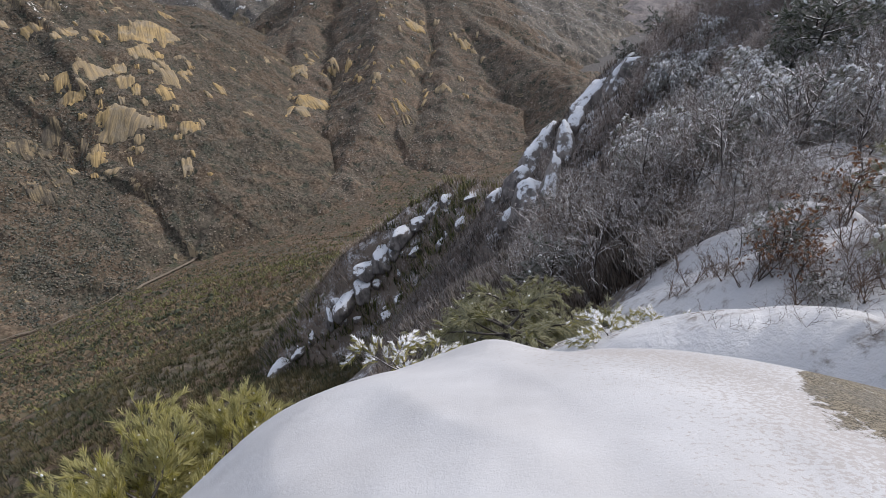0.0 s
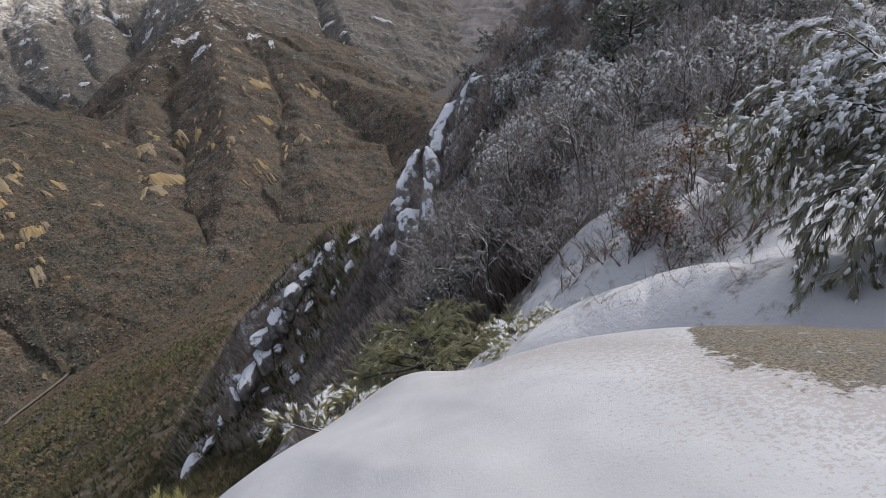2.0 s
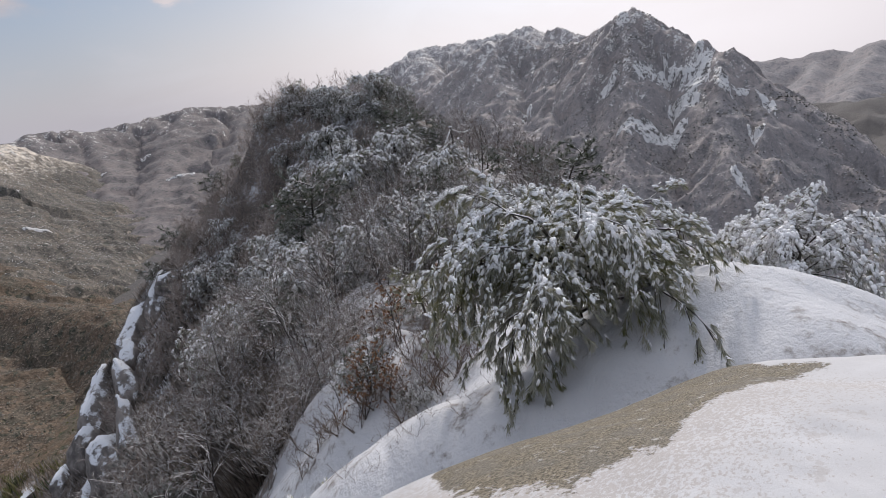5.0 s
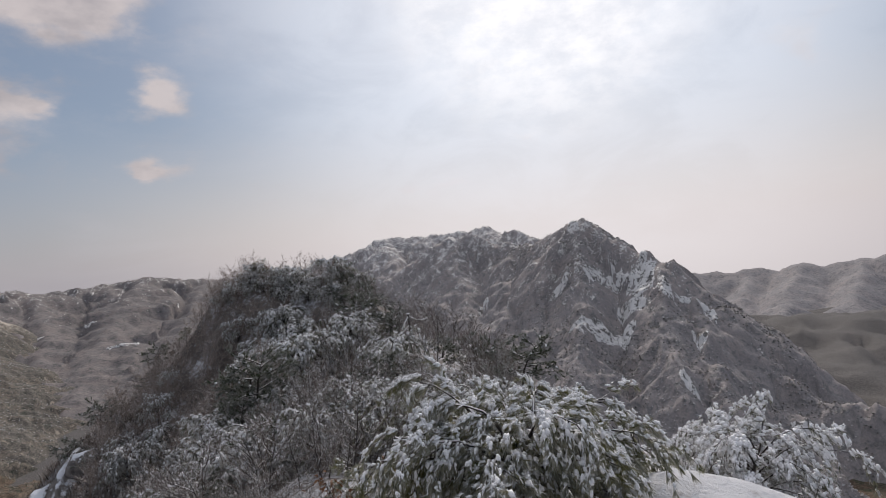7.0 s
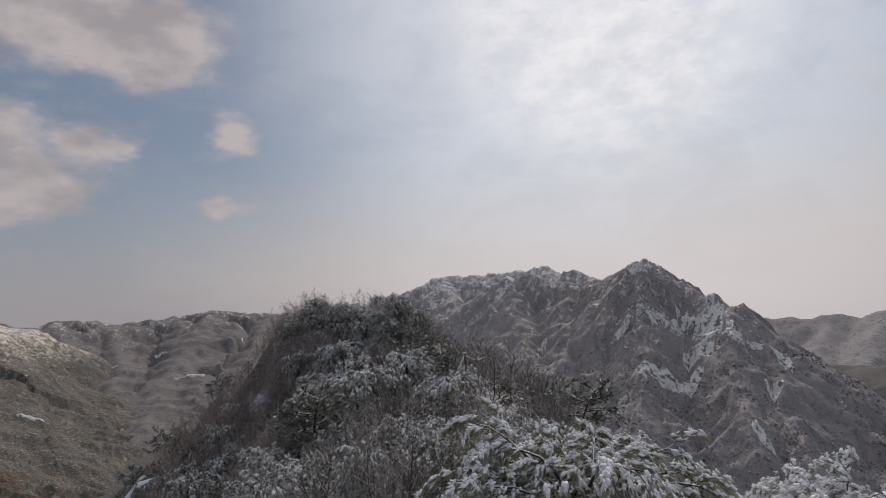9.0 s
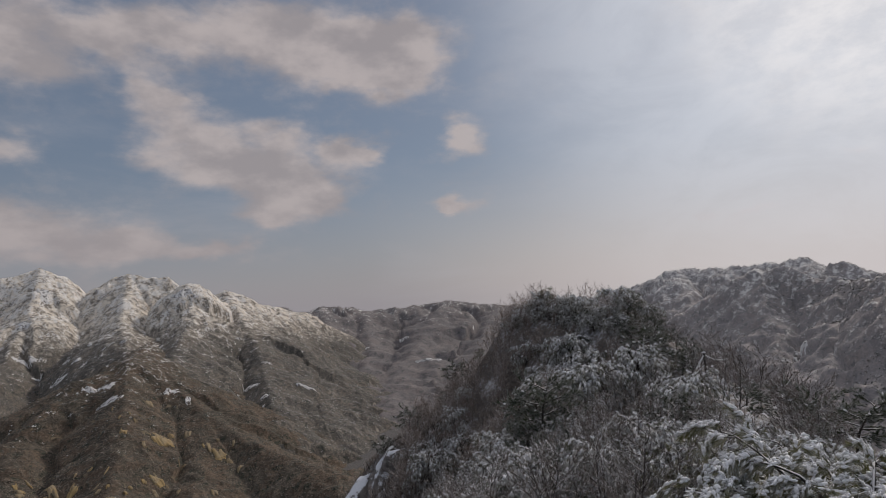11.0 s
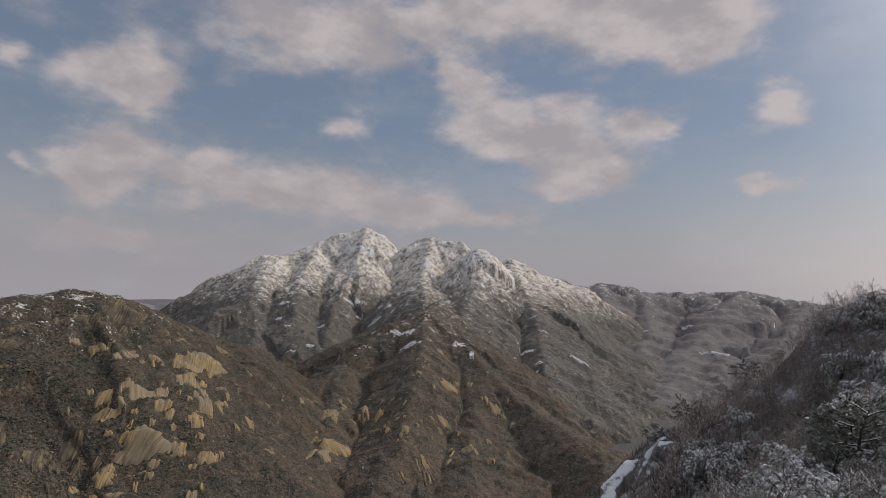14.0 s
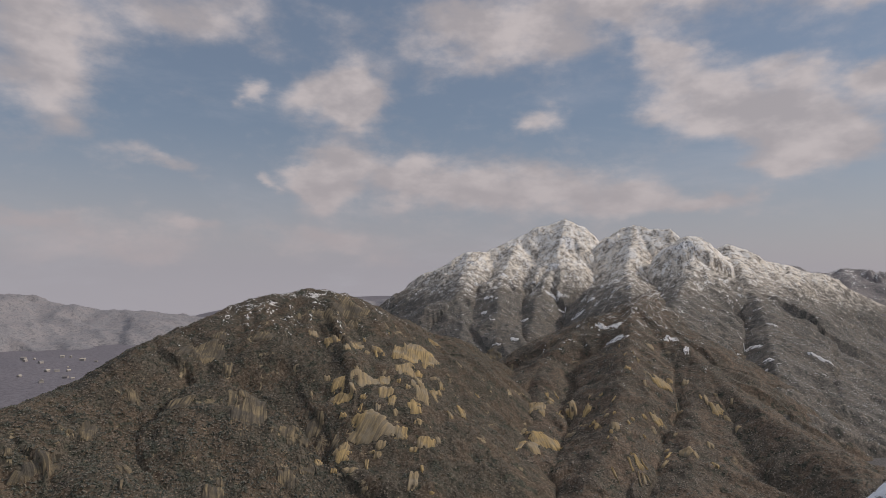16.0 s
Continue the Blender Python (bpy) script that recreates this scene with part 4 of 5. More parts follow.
def bare_tree(name, seed, height, mats, limbs=9, shoots=6, twigs=5, spread=0.9, label="", category="tree", stems=1, leaves=0, thick=0.010):
    """A leafless tree or shrub: stems, limbs, shoots and twigs."""
    rng = random.Random(seed)
    wood, fine, leaf = Soup(), Soup(), Soup()
    for s_i in range(stems):
        tilt = 0.18 if stems == 1 else 0.6
        stem = bough(rng, Vector((rng.uniform(-0.1, 0.1), rng.uniform(-0.1, 0.1), -0.15)), Vector((rng.uniform(-tilt, tilt), rng.uniform(-tilt, tilt), 1)), height * 0.9, -0.1, 6, 0.2)
        r = height * thick
        wood.tube(stem, [r * (1 - 0.13 * i) for i in range(7)], 5)
        for i in range(limbs):
            t = 0.12 + 0.87 * (i + rng.random()) / limbs
            at, d = at_fraction(stem, min(t, 1))
            a = rng.uniform(0, 6.3)
            out = d * 0.7 + Vector((math.cos(a), math.sin(a), rng.uniform(-0.1, 0.5))) * spread
            size = height * (0.52 - 0.3 * t) * rng.uniform(0.7, 1.3)
            arm = bough(rng, at, out, size, -0.15, 4, 0.28)
            wood.tube(arm, [r * 0.55, r * 0.45, r * 0.34, r * 0.24, r * 0.12], 3)
            for j in range(shoots):
                p, e = at_fraction(arm, min(0.2 + 0.8 * (j + rng.random()) / shoots, 1))
                way2 = (e + any_way(rng) * 0.8 + UP * 0.15).normalized()
                reach = size * rng.uniform(0.25, 0.5)
                mid, tip = p + way2 * reach * 0.5, p + (way2 + any_way(rng) * 0.3).normalized() * reach
                fine.blade(p, mid + (mid - p) * 0.3, way2.cross(any_way(rng)).normalized() * r * 0.34)
                fine.blade(mid, tip, way2.cross(any_way(rng)).normalized() * r * 0.22)
                for q in range(twigs):
                    s0 = p.lerp(tip, 0.15 + 0.85 * rng.random())
                    e0 = s0 + (way2 + any_way(rng) * 0.9).normalized() * reach * rng.uniform(0.3, 0.65)
                    fine.blade(s0, e0, way2.cross(any_way(rng)).normalized() * r * 0.22)
                    if rng.random() < leaves:
                        for _ in range(2):
                            g = (any_way(rng) + Vector((0, 0, -0.7))).normalized()
                            u = g.cross(any_way(rng)).normalized() * 0.027
                            m0 = e0 + g * 0.055
                            b0 = len(leaf.v)
                            leaf.v.extend((e0, m0 + u + any_way(rng) * 0.008, e0 + g * 0.12, m0 - u))
                            leaf.f.extend(((b0, b0 + 1, b0 + 2), (b0, b0 + 2, b0 + 3)))
    tree = new(name)
    part("trunk", wood.mesh("trunk"), mats[0], tree)
    tagged(part("crown", fine.mesh("crown"), mats[1], tree), kind="stuff")
    if leaf.v:
        tagged(part("foliage", leaf.mesh("foliage", False), m_leaf, tree, "withered brown leaves"), kind="stuff")
    return tagged(tree, label, category)


def settle(ob, place, turn, size, sink=0.05):
    ob.matrix_world = Matrix.LocRotScale(Vector(place) - Vector((0, 0, sink)), Euler((0, 0, turn)), (size, size, size))
    return ob


def planted(kind, place, turn, size, sink=0.05):
    """A copy of a tree, set into the ground."""
    made = copy_thing(kind, Matrix.Identity(4))
    return settle(made, place, turn, size, sink)


def ground_at(x, y, field=spur_z):
    return Vector((x, y, float(field(np.array([x]), np.array([y]))[0])))


def down(az, r, field=spur_z):
    a = radians(az)
    return ground_at(r * math.sin(a), r * math.cos(a), field)


# ---- pines by the lookout ----
great = pine("snow_laden_pine", 5, 2.75, 2.35, 44, 15, 8, (0.15, 0.0075, 24, 0.55), 1.0, 2.0, m_olive, (-0.2, 0.15), 1, 0.3, 0.8, 0.034, 0.42,
             "dwarf pine bowed under fresh snow on the snowy ledge", 0.035, 0.48, 1.35, 3, 2, 2.0)
settle(great, down(58.8, 8.4), 0.6, 0.93, 0.0)
second = pine("snow_covered_pine", 9, 2.6, 1.9, 26, 12, 6, (0.14, 0.008, 12, 0.5), 0.9, 1.8, m_needle, (0.1, 0), 1, 0.2, 0.8, 0.042, 0.5,
              "low pine almost buried in snow behind the knoll", 0.022, 0.45, 1.3, 3, 3, 5.0)
settle(second, down(77.5, 12.3), 0.0, 0.95, 0.2)
planted(second, down(85.5, 13.0), 2.0, 0.85, 0.4)
planted(second, down(74.0, 14.5), 4.0, 0.75, 0.3)

low_pine = pine("green_pine", 21, 1.7, 1.6, 26, 16, 6, (0.16, 0.008, 14, 0.5), 0.05, 0.35, m_green, (0, 0), 1, 0.25, 0.9, 0.018, -0.3,
                "yellow-green pine with flecks of snow below the dome")
next(q for q in low_pine.children if q.name.startswith("trunk")).data.materials[0] = m_dark_bark
settle(low_pine, P(-37.0, -50.2, 5.0), 0.0, 0.8, 0.0)
planted(low_pine, P(-44.0, -52.0, 5.0), 2.2, 0.75, 0.0)
planted(low_pine, P(-29.0, -51.5, 5.1), 4.0, 0.75, 0.0)
planted(low_pine, P(-35.0, -53.5, 4.6), 1.0, 0.65, 0.0)
planted(low_pine, P(-40.0, -53.5, 4.7), 5.0, 0.65, 0.0)

slope_pine = pine("drooping_green_pine", 23, 3.0, 1.9, 24, 13, 6, (0.2, 0.009, 18, 0.5), 0.06, 0.7, m_moss, (-0.3, 0), 1, 0.25, 0.6, 0.03, 0.25,
                  "green pine leaning out below the snowy dome")
next(q for q in slope_pine.children if q.name.startswith("trunk")).data.materials[0] = m_dark_bark
settle(slope_pine, P(12.5, -42.2, 11.5), 0.4, 1.05, 0)
planted(slope_pine, P(18.5, -43.6, 12.0), 2.4, 0.95, 0)
planted(slope_pine, P(7.0, -44.0, 12.5), 4.2, 0.95, 0)
frosted_bush = pine("frosted_pine_bush", 27, 0.9, 0.75, 12, 8, 4, (0.11, 0.006, 18, 0.5), 0.8, 0.6, m_green, (0, 0), 1, 0.15, 0.6, 0.020, 0.0,
                    "low pine bush with snow on its needles", heap=2, rime=6)
settle(frosted_bush, P(-4.0, -45.2, 5.6), 0, 1.0, 0)
planted(frosted_bush, P(20.5, -40.6, 9.0), 1.0, 1.1, 0)
planted(frosted_bush, P(23.5, -39.4, 9.6), 3.0, 1.0, 0)

# ---- trees on the spur ----
snowy_pines = [pine("snowy_pine", 31 + i, 3.6, 1.9, 17, 8, 4, (0.24, 0.022, 9, 0.55), 0.75, 1.9, m_needle, (0.3 * i - 0.3, 0.2), 1, 0.25, 0.8, 0.055, 0.55,
                    "drooping pine with frosted needles and snow", 0.028, 0.55, 1.1, 1, 7, 2.6) for i in range(3)]
olive_pine = pine("olive_pine", 37, 3.4, 2.0, 22, 10, 5, (0.22, 0.014, 13, 0.5), 0.5, 1.7, m_olive, (0.25, 0.1), 1, 0.3, 0.7, 0.045, 0.5,
                  "olive-green pine with drooping frosted boughs", 0.03, 0.55, 1.1, 1, 6, 2.4)
leaning_pine = pine("leaning_pine", 39, 3.2, 1.3, 9, 8, 5, (0.18, 0.012, 12, 0.5), 0.25, 0.9, m_olive, (0.5, 0.1), 1, 0.62, 0.4, 0.04, 0.1,
                    "small pine with a bare leaning trunk above the snow", 0.024)
dark_pines = [pine("dark_pine", 41 + i, 3.6, 1.7, 15, 8, 4, (0.22, 0.022, 10, 0.5), 0.06, 0.35, m_dark, (0.25 * i - 0.2, 0), 1, 0.42, 0.25, 0.08, -0.1,
                   "dark green pine on the wooded spur", 0.026) for i in range(2)]
bare_trees = [bare_tree("leafless_tree", 51 + i, 4.2, (m_grey_bark, m_twig), 16, 7, 4, 1.25, "leafless tree with frosted twigs on the snowy spur", thick=0.0105) for i in range(4)]
brown_trees = [bare_tree("brown_leafless_tree", 61 + i, 3.6, (m_brown_twig, m_brown_twig), 14, 7, 4, 1.1, "leafless brown tree with dense fine twigs", thick=0.0105) for i in range(2)]
shrub = bare_tree("bare_shrub", 71, 1.05, (m_dark_twig, m_dark_twig), 7, 5, 4, 0.8, "small leafless shrub in the snow", "shrub", 5, thick=0.011)
sprig = bare_tree("bare_sprig", 72, 0.55, (m_dark_twig, m_dark_twig), 5, 4, 2, 0.8, "dry sprig poking out of the snow", "shrub", 2, thick=0.009)
oak_bush = bare_tree("oak_bush", 73, 1.7, (m_bark, m_twig), 8, 6, 4, 0.9, "oak scrub with withered brown leaves", "shrub", 3, 0.2, 0.012)

rng = random.Random(7)
# key trees, placed one by one: heading, distance, kind, size
for az, r, kinds, size in ((33.0, 44, snowy_pines, 1.25), (37.5, 50, snowy_pines, 1.2), (34.8, 47, snowy_pines, 1.1), (39.5, 46, snowy_pines, 1.2), (42.7, 42, snowy_pines, 1.2),
                           (27.8, 36, snowy_pines, 0.95), (29.9, 33, snowy_pines, 0.95), (44.6, 38, snowy_pines, 1.1), (47.5, 33, snowy_pines, 1.05), (50.0, 28, snowy_pines, 0.95),
                           (52.5, 24, snowy_pines, 0.85), (55.5, 20.5, snowy_pines, 0.8), (49.0, 23, snowy_pines, 0.85), (58.5, 17.5, snowy_pines, 0.75), (46.5, 27, snowy_pines, 0.9),
                           (53.5, 17.5, snowy_pines, 0.75), (61.5, 15.0, snowy_pines, 0.65), (56.8, 27, dark_pines, 0.8), (59.0, 24, dark_pines, 0.75), (54.2, 31, dark_pines, 0.85),
                           (51.4, 37, dark_pines, 0.5), (43.0, 52, dark_pines, 0.5), (44.8, 50, dark_pines, 0.5), (46.3, 47, dark_pines, 0.48), 
                           (47.6, 44, dark_pines, 0.5), (26.0, 58, dark_pines, 0.75), (21.2, 59, dark_pines, 0.8), (18.6, 58, dark_pines, 0.75), (20.3, 55, dark_pines, 0.7),
                           (33.6, 36, dark_pines, 1.1), (32.6, 34, dark_pines, 0.9), (12.3, 38, dark_pines, 0.75), (27.5, 24, dark_pines, 0.7), (44.0, 17.5, snowy_pines, 0.6),
                           (25.5, 46, snowy_pines, 1.0), (36.0, 30, snowy_pines, 0.85), (23.0, 40, dark_pines, 0.8)):
    planted(rng.choice(kinds), down(az, r), rng.uniform(0, 6.3), size * rng.uniform(0.92, 1.08), 0.1)
for az, el, kinds, size in ((12.7, -35.4, dark_pines, 0.75), (33.9, -14.6, dark_pines, 1.25), (31.2, -19.4, snowy_pines, 1.15), (36.7, -7.4, snowy_pines, 1.3), (39.8, -10.8, snowy_pines, 1.4), (42.6, -9.6, snowy_pines, 1.25),
                            (37.6, -12.2, snowy_pines, 1.3), (46.7, -12.0, snowy_pines, 1.15), (27.1, -18.0, snowy_pines, 0.9), (34.4, -9.6, snowy_pines, 1.2), (29.2, -24.0, dark_pines, 0.7)):
    planted(rng.choice(kinds), meet(spur_z, az, el, 16.0, 62.0), rng.uniform(0, 6.3), size, 0.1)
# the wood along the crest
for i in range(26):
    az = 31.6 + 0.62 * i + rng.uniform(-0.3, 0.3)
    r = float(np.interp(az, (31, 35.2, 40, 43, 46.6, 50.3), (57, 56.5, 54, 50.5, 44, 36.5))) - rng.uniform(0.3, 2.5)
    planted(rng.choice(dark_pines if az > 42.0 and rng.random() < 0.75 else snowy_pines), down(az, r), rng.uniform(0, 6.3), rng.uniform(0.6, 0.8) * (0.7 if az > 42 else 1.05), 0.25)
for az, r, size, turn in ((50.4, 22.0, 1.0, 0.4), (47.6, 24.5, 1.05, 2.0), (53.0, 19.5, 0.85, 3.3), (48.6, 19.5, 0.8, 5.0)):
    planted(olive_pine, down(az, r), turn, size, 0.1)
planted(leaning_pine, down(43.6, 15.5), 2.6, 0.8, 0.1)
for _ in range(50):
    az, r = rng.uniform(22, 47), rng.uniform(24, 54)
    planted(rng.choice(snowy_pines if rng.random() < 0.9 else dark_pines), down(az, r), rng.uniform(0, 6.3), rng.uniform(0.75, 1.2), 0.1)


def thicket(name, kinds, places, mat_of, label):
    """Trees too many to tell apart, joined: one mesh of trunks and twigs."""
    verts, faces, base = [], [], 0
    for kind, place, turn, size in places:
        for child in kind.children:
            mesh = child.data
            v = np.empty(len(mesh.vertices) * 3, np.float32)
            mesh.vertices.foreach_get("co", v)
            f = np.empty(len(mesh.loops), np.int32)
            mesh.loops.foreach_get("vertex_index", f)
            v = v.reshape(-1, 3) * size
            c, q = math.cos(turn), math.sin(turn)
            v = np.stack([v[:, 0] * c - v[:, 1] * q + place.x, v[:, 0] * q + v[:, 1] * c + place.y, v[:, 2] + place.z], 1)
            verts.append(v)
            faces.append(f.reshape(-1, 3) + base)
            base += len(v)
    return tagged(part(name, arrays_mesh(name, np.concatenate(verts), np.concatenate(faces)), mat_of), label, "woods", kind="stuff")


# the leafless woods: the nearer trees one by one, those behind as thickets
near_count, behind, behind_brown = 0, [], []
for _ in range(42):
    az, r = rng.uniform(22, 38), rng.uniform(14.0, 19.0)
    planted(rng.choice(bare_trees), down(az, r), rng.uniform(0, 6.3), rng.uniform(0.28, 0.5), 0.1)
for _ in range(190):
    behind_brown.append((rng.choice(brown_trees), down(rng.uniform(20, 36), rng.uniform(46, 58.5)), rng.uniform(0, 6.3), rng.uniform(0.45, 0.75)))
while near_count < 245 or len(behind) < 150 or len(behind_brown) < 370:
    az, r = rng.uniform(9, 58), rng.uniform(17, 66)
    if rng.random() > (r / 66) ** 0.6 or (az > 40 and r < 19) or (24.5 < az < 50 and r < 17.5) or (az < 20 and r > 47):
        continue
    here = down(az, r)
    if math.degrees(math.atan2(here.z - EYE, r)) < -45.5:
        continue
    top, turn = r > 47 and az > 14, rng.uniform(0, 6.3)
    size = rng.uniform(0.45, 0.95) * (0.7 if top else 1.0)
    if r < 42 and near_count < 245:
        planted(rng.choice(brown_trees if az < 37 and r > 30 and rng.random() < 0.75 else bare_trees), here, turn, size, 0.1)
        near_count += 1
    elif r >= 42 and az < 40 and len(behind_brown) < 370:
        behind_brown.append((rng.choice(brown_trees), here, turn, size))
    elif r >= 42 and len(behind) < 150:
        behind.append((rng.choice(bare_trees), here, turn, size))
thicket("leafless_thicket", bare_trees, behind, m_twig, "frosted leafless trees crowding the upper spur")
thicket("brown_thicket", brown_trees, behind_brown, m_brown_twig, "brown leafless trees on top of the spur")
for _ in range(60):
    az, r = rng.uniform(-24, 16), rng.uniform(62, 90)
    planted(rng.choice(brown_trees), down(az, r, rib_z), rng.uniform(0, 6.3), rng.uniform(0.5, 0.9), 0.1)

# shrubs in the snow of the ledge
for az, r, size in ((34.0, 12.2, 1.0), (35.5, 11.6, 0.9), (33.0, 11.5, 1.0), (31.0, 12.0, 0.9), (38.0, 11.0, 1.1), (39.5, 11.4, 1.2), (41.0, 11.6, 1.3), (42.5, 11.0, 1.2), (40.0, 12.4, 1.2),
                    (43.0, 12.2, 1.2), (44.5, 11.4, 1.1), (36.8, 12.6, 1.0), (29.5, 12.6, 0.9), (28.0, 12.4, 0.9), (45.5, 12.4, 1.1), (47.0, 11.6, 1.0), (26.0, 12.2, 0.8), (33.8, 13.4, 1.0)):
    planted(shrub, down(az, r), rng.uniform(0, 6.3), size, 0.03)
for az, r, size in ((36.0, 7.6, 0.8), (38.5, 7.5, 1.0), (37.4, 7.7, 0.7), (44.0, 7.4, 0.8), (46.0, 7.6, 0.6), (56.0, 7.3, 0.5), (58.0, 7.4, 0.6), (31.5, 7.6, 0.9), (33.5, 7.5, 0.7), (64, 7.3, 0.5), (39.5, 7.9, 1.0), (41.0, 7.7, 0.8), (42.6, 8.3, 1.0), (48.5, 7.9, 0.8), (51.0, 8.0, 0.9), (35.0, 8.4, 1.1), (29.8, 8.0, 1.0), (45.0, 8.8, 1.0)):
    planted(sprig, down(az, r), rng.uniform(0, 6.3), size, 0.02)
settle(oak_bush, down(35.5, 11.9), 0.5, 0.9, 0.05)
planted(oak_bush, down(33.8, 11.6), 2.5, 0.75, 0.05)
planted(oak_bush, down(39.0, 14.5), 4.0, 1.1, 0.05)
planted(oak_bush, down(37.2, 11.5), 1.2, 0.7, 0.05)
planted(oak_bush, down(47.0, 14.0), 5.2, 0.9, 0.05)
planted(snowy_pines[1], down(39.6, 11.0), 0.3, 0.27, 0.05)
planted(dark_pines[0], down(34.9, 12.0), 1.3, 0.36, 0.05)
planted(snowy_pines[0], down(34.6, 12.6), 0.3, 0.33, 0.05)
for kind in (olive_pine, leaning_pine, *snowy_pines, *dark_pines, *bare_trees, *brown_trees, shrub, sprig):
    settle(kind, down(rng.uniform(24, 50), rng.uniform(52, 57)), rng.uniform(0, 6.3), 0.55 if kind not in (shrub, sprig) else 1.0)


# ---- rocks and snow patches ----
BARE = []


def granite_slab(parent, field, az, el, wide, high, mat, name="granite_slab", lift=1.3, seed=0, lean=0.0, per=0.0):
    """A bare sheet of rock, or a snow patch, that follows the mountain side: wide and high in metres (at the distance per, if given)."""
    c = meet(field, az, el, 200.0)
    if per:
        wide, high = wide * math.hypot(c.x, c.y) / per, high * math.hypot(c.x, c.y) / per
    e = 6.0
    gx = float(field(np.array([c.x + e]), np.array([c.y]))[0] - field(np.array([c.x - e]), np.array([c.y]))[0]) / (2 * e)
    gy = float(field(np.array([c.x]), np.array([c.y + e]))[0] - field(np.array([c.x]), np.array([c.y - e]))[0]) / (2 * e)
    g = Vector((c.x, c.y, 0)).normalized() * 0.8 + Vector((gx, gy, 0))
    g.normalize()
    t = Vector((g.y, -g.x, 0))
    steep = max(0.35, math.hypot(gx, gy))
    run = high / steep
    nu, nv = max(18, int(wide / 1.3)), max(14, int(high / 1.6))
    u, v = np.meshgrid(np.linspace(-0.62, 0.62, nu), np.linspace(-0.62, 0.62, nv))
    edge = 0.40 - np.sqrt(u * u + v * v) * (0.9 if mat is m_field else 0.8) + (0.55 if mat is m_field else 0.46) * fbm(u * (4.5 if mat is m_field else 4.0) + seed * 1.7, v * 3.2, 1.0, 5, seed) - np.clip(np.maximum(np.abs(u), np.abs(v)) - 0.45, 0, 1) * 3
    BARE.append((c.x, c.y, 0.48 * min(wide, run)))
    uu = u + lean * v
    x, y = c.x + t.x * uu * wide + g.x * v * run, c.y + t.y * uu * wide + g.y * v * run
    crack = fbm(u * wide / 6 + seed, v * high / 30, 1.0, 3, seed + 2, True)
    z = field(x, y) + np.where(edge > 0, lift * (0.35 + np.sqrt(np.clip(edge * 2.2, 0, 1))) + lift * 0.5 * crack, -lift * 1.5)
    verts = np.stack([x, y, z], -1).reshape(-1, 3)
    i = (np.arange(nv - 1)[:, None] * nu + np.arange(nu - 1)[None, :]).ravel()
    faces = np.stack([i, i + 1, i + nu + 1, i + nu], 1)
    faces = faces[(edge.ravel()[faces] > -0.12).any(1) & (edge.ravel()[faces] > -0.3).all(1)]
    if len(faces) < 4:
        return None
    mesh = arrays_mesh(name, verts, faces)
    put_attribute(mesh, "across", (u * wide + seed).ravel())
    put_attribute(mesh, "along", (v * run).ravel())
    return part(name, mesh, mat, parent)


HILL_SLABS = [(-29.8, -3.9, 66, 50), (-31.1, -6.7, 34, 18), (-29.1, -7.5, 26, 15), (-23.6, -8.2, 66, 36), (-21.9, -8.9, 30, 16), (-27.0, -7.7, 18, 14), (-24.4, -9.6, 34, 26), (-22.9, -11.8, 26, 34), (-23.5, -13.0, 22, 18),
              (-28.2, -10.8, 54, 34), (-26.2, -11.7, 26, 16), (-30.8, -10.9, 24, 20), (-27.4, -14.8, 80, 46), (-25.0, -15.5, 34, 20), (-30.8, -12.4, 22, 22), (-30.4, -17.2, 30, 18), (-29.9, -18.6, 30, 11), (-22.3, -16.5, 32, 18),
              (-18.9, -13.6, 14, 20), (-23.6, -19.6, 18, 16), (-32.4, -16.4, 14, 22)]
HILL_SLABS_LOW = [(-42.8, -7.8, 64, 32), (-48.5, -10.9, 18, 26), (-51.6, -13.5, 20, 14), (-54.7, -14.8, 46, 24), (-39.1, -12.9, 60, 42), (-49.0, -16.5, 20, 18), (-35.4, -18.8, 28, 28), (-41.8, -19.5, 30, 24), (-44.9, -11.8, 40, 18),
                  (-35.2, -15.1, 36, 22), (-32.9, -15.0, 30, 26), (-56.4, -16.2, 24, 12), (-41.6, -6.1, 20, 12), (-37.7, -6.4, 32, 10), (-33.6, -18.3, 26, 12)]
SPUR_SLABS = [(-11.0, -15.7, 56, 28), (-8.5, -12.5, 15, 20), (-7.1, -13.0, 13, 18), (-11.7, -12.9, 32, 16), (-0.6, -10.1, 30, 24), (-1.5, -6.9, 13, 14), (-0.9, -13.4, 20, 18), (1.5, -15.8, 24, 14), (-2.6, -17.1, 12, 28),
              (-6.1, -14.4, 14, 8), (-4.6, -14.1, 18, 9), (-18.1, -18.5, 8, 18), (4.0, -12.0, 22, 18)]
for i, (az, el, wide, high) in enumerate(HILL_SLABS + HILL_SLABS_LOW):
    # Slabs to the west get the colour that holds the cloud shadow.
    kind = m_slab if az > -32 and i else m_grey_shaded_slab
    granite_slab(hill, hill_z, az, el, wide * 0.9, high * 0.8, kind, seed=100 + 7 * i, lean=0.25, per=800.0)
    for q in range(3 if az > -36.5 else 1):
        granite_slab(hill, hill_z, az + rng.uniform(-2.6, 2.6), el + rng.uniform(-1.9, 1.6), wide * rng.uniform(0.2, 0.5), high * rng.uniform(0.2, 0.5), kind, seed=2100 + 17 * i + q, lean=0.25, per=800.0)
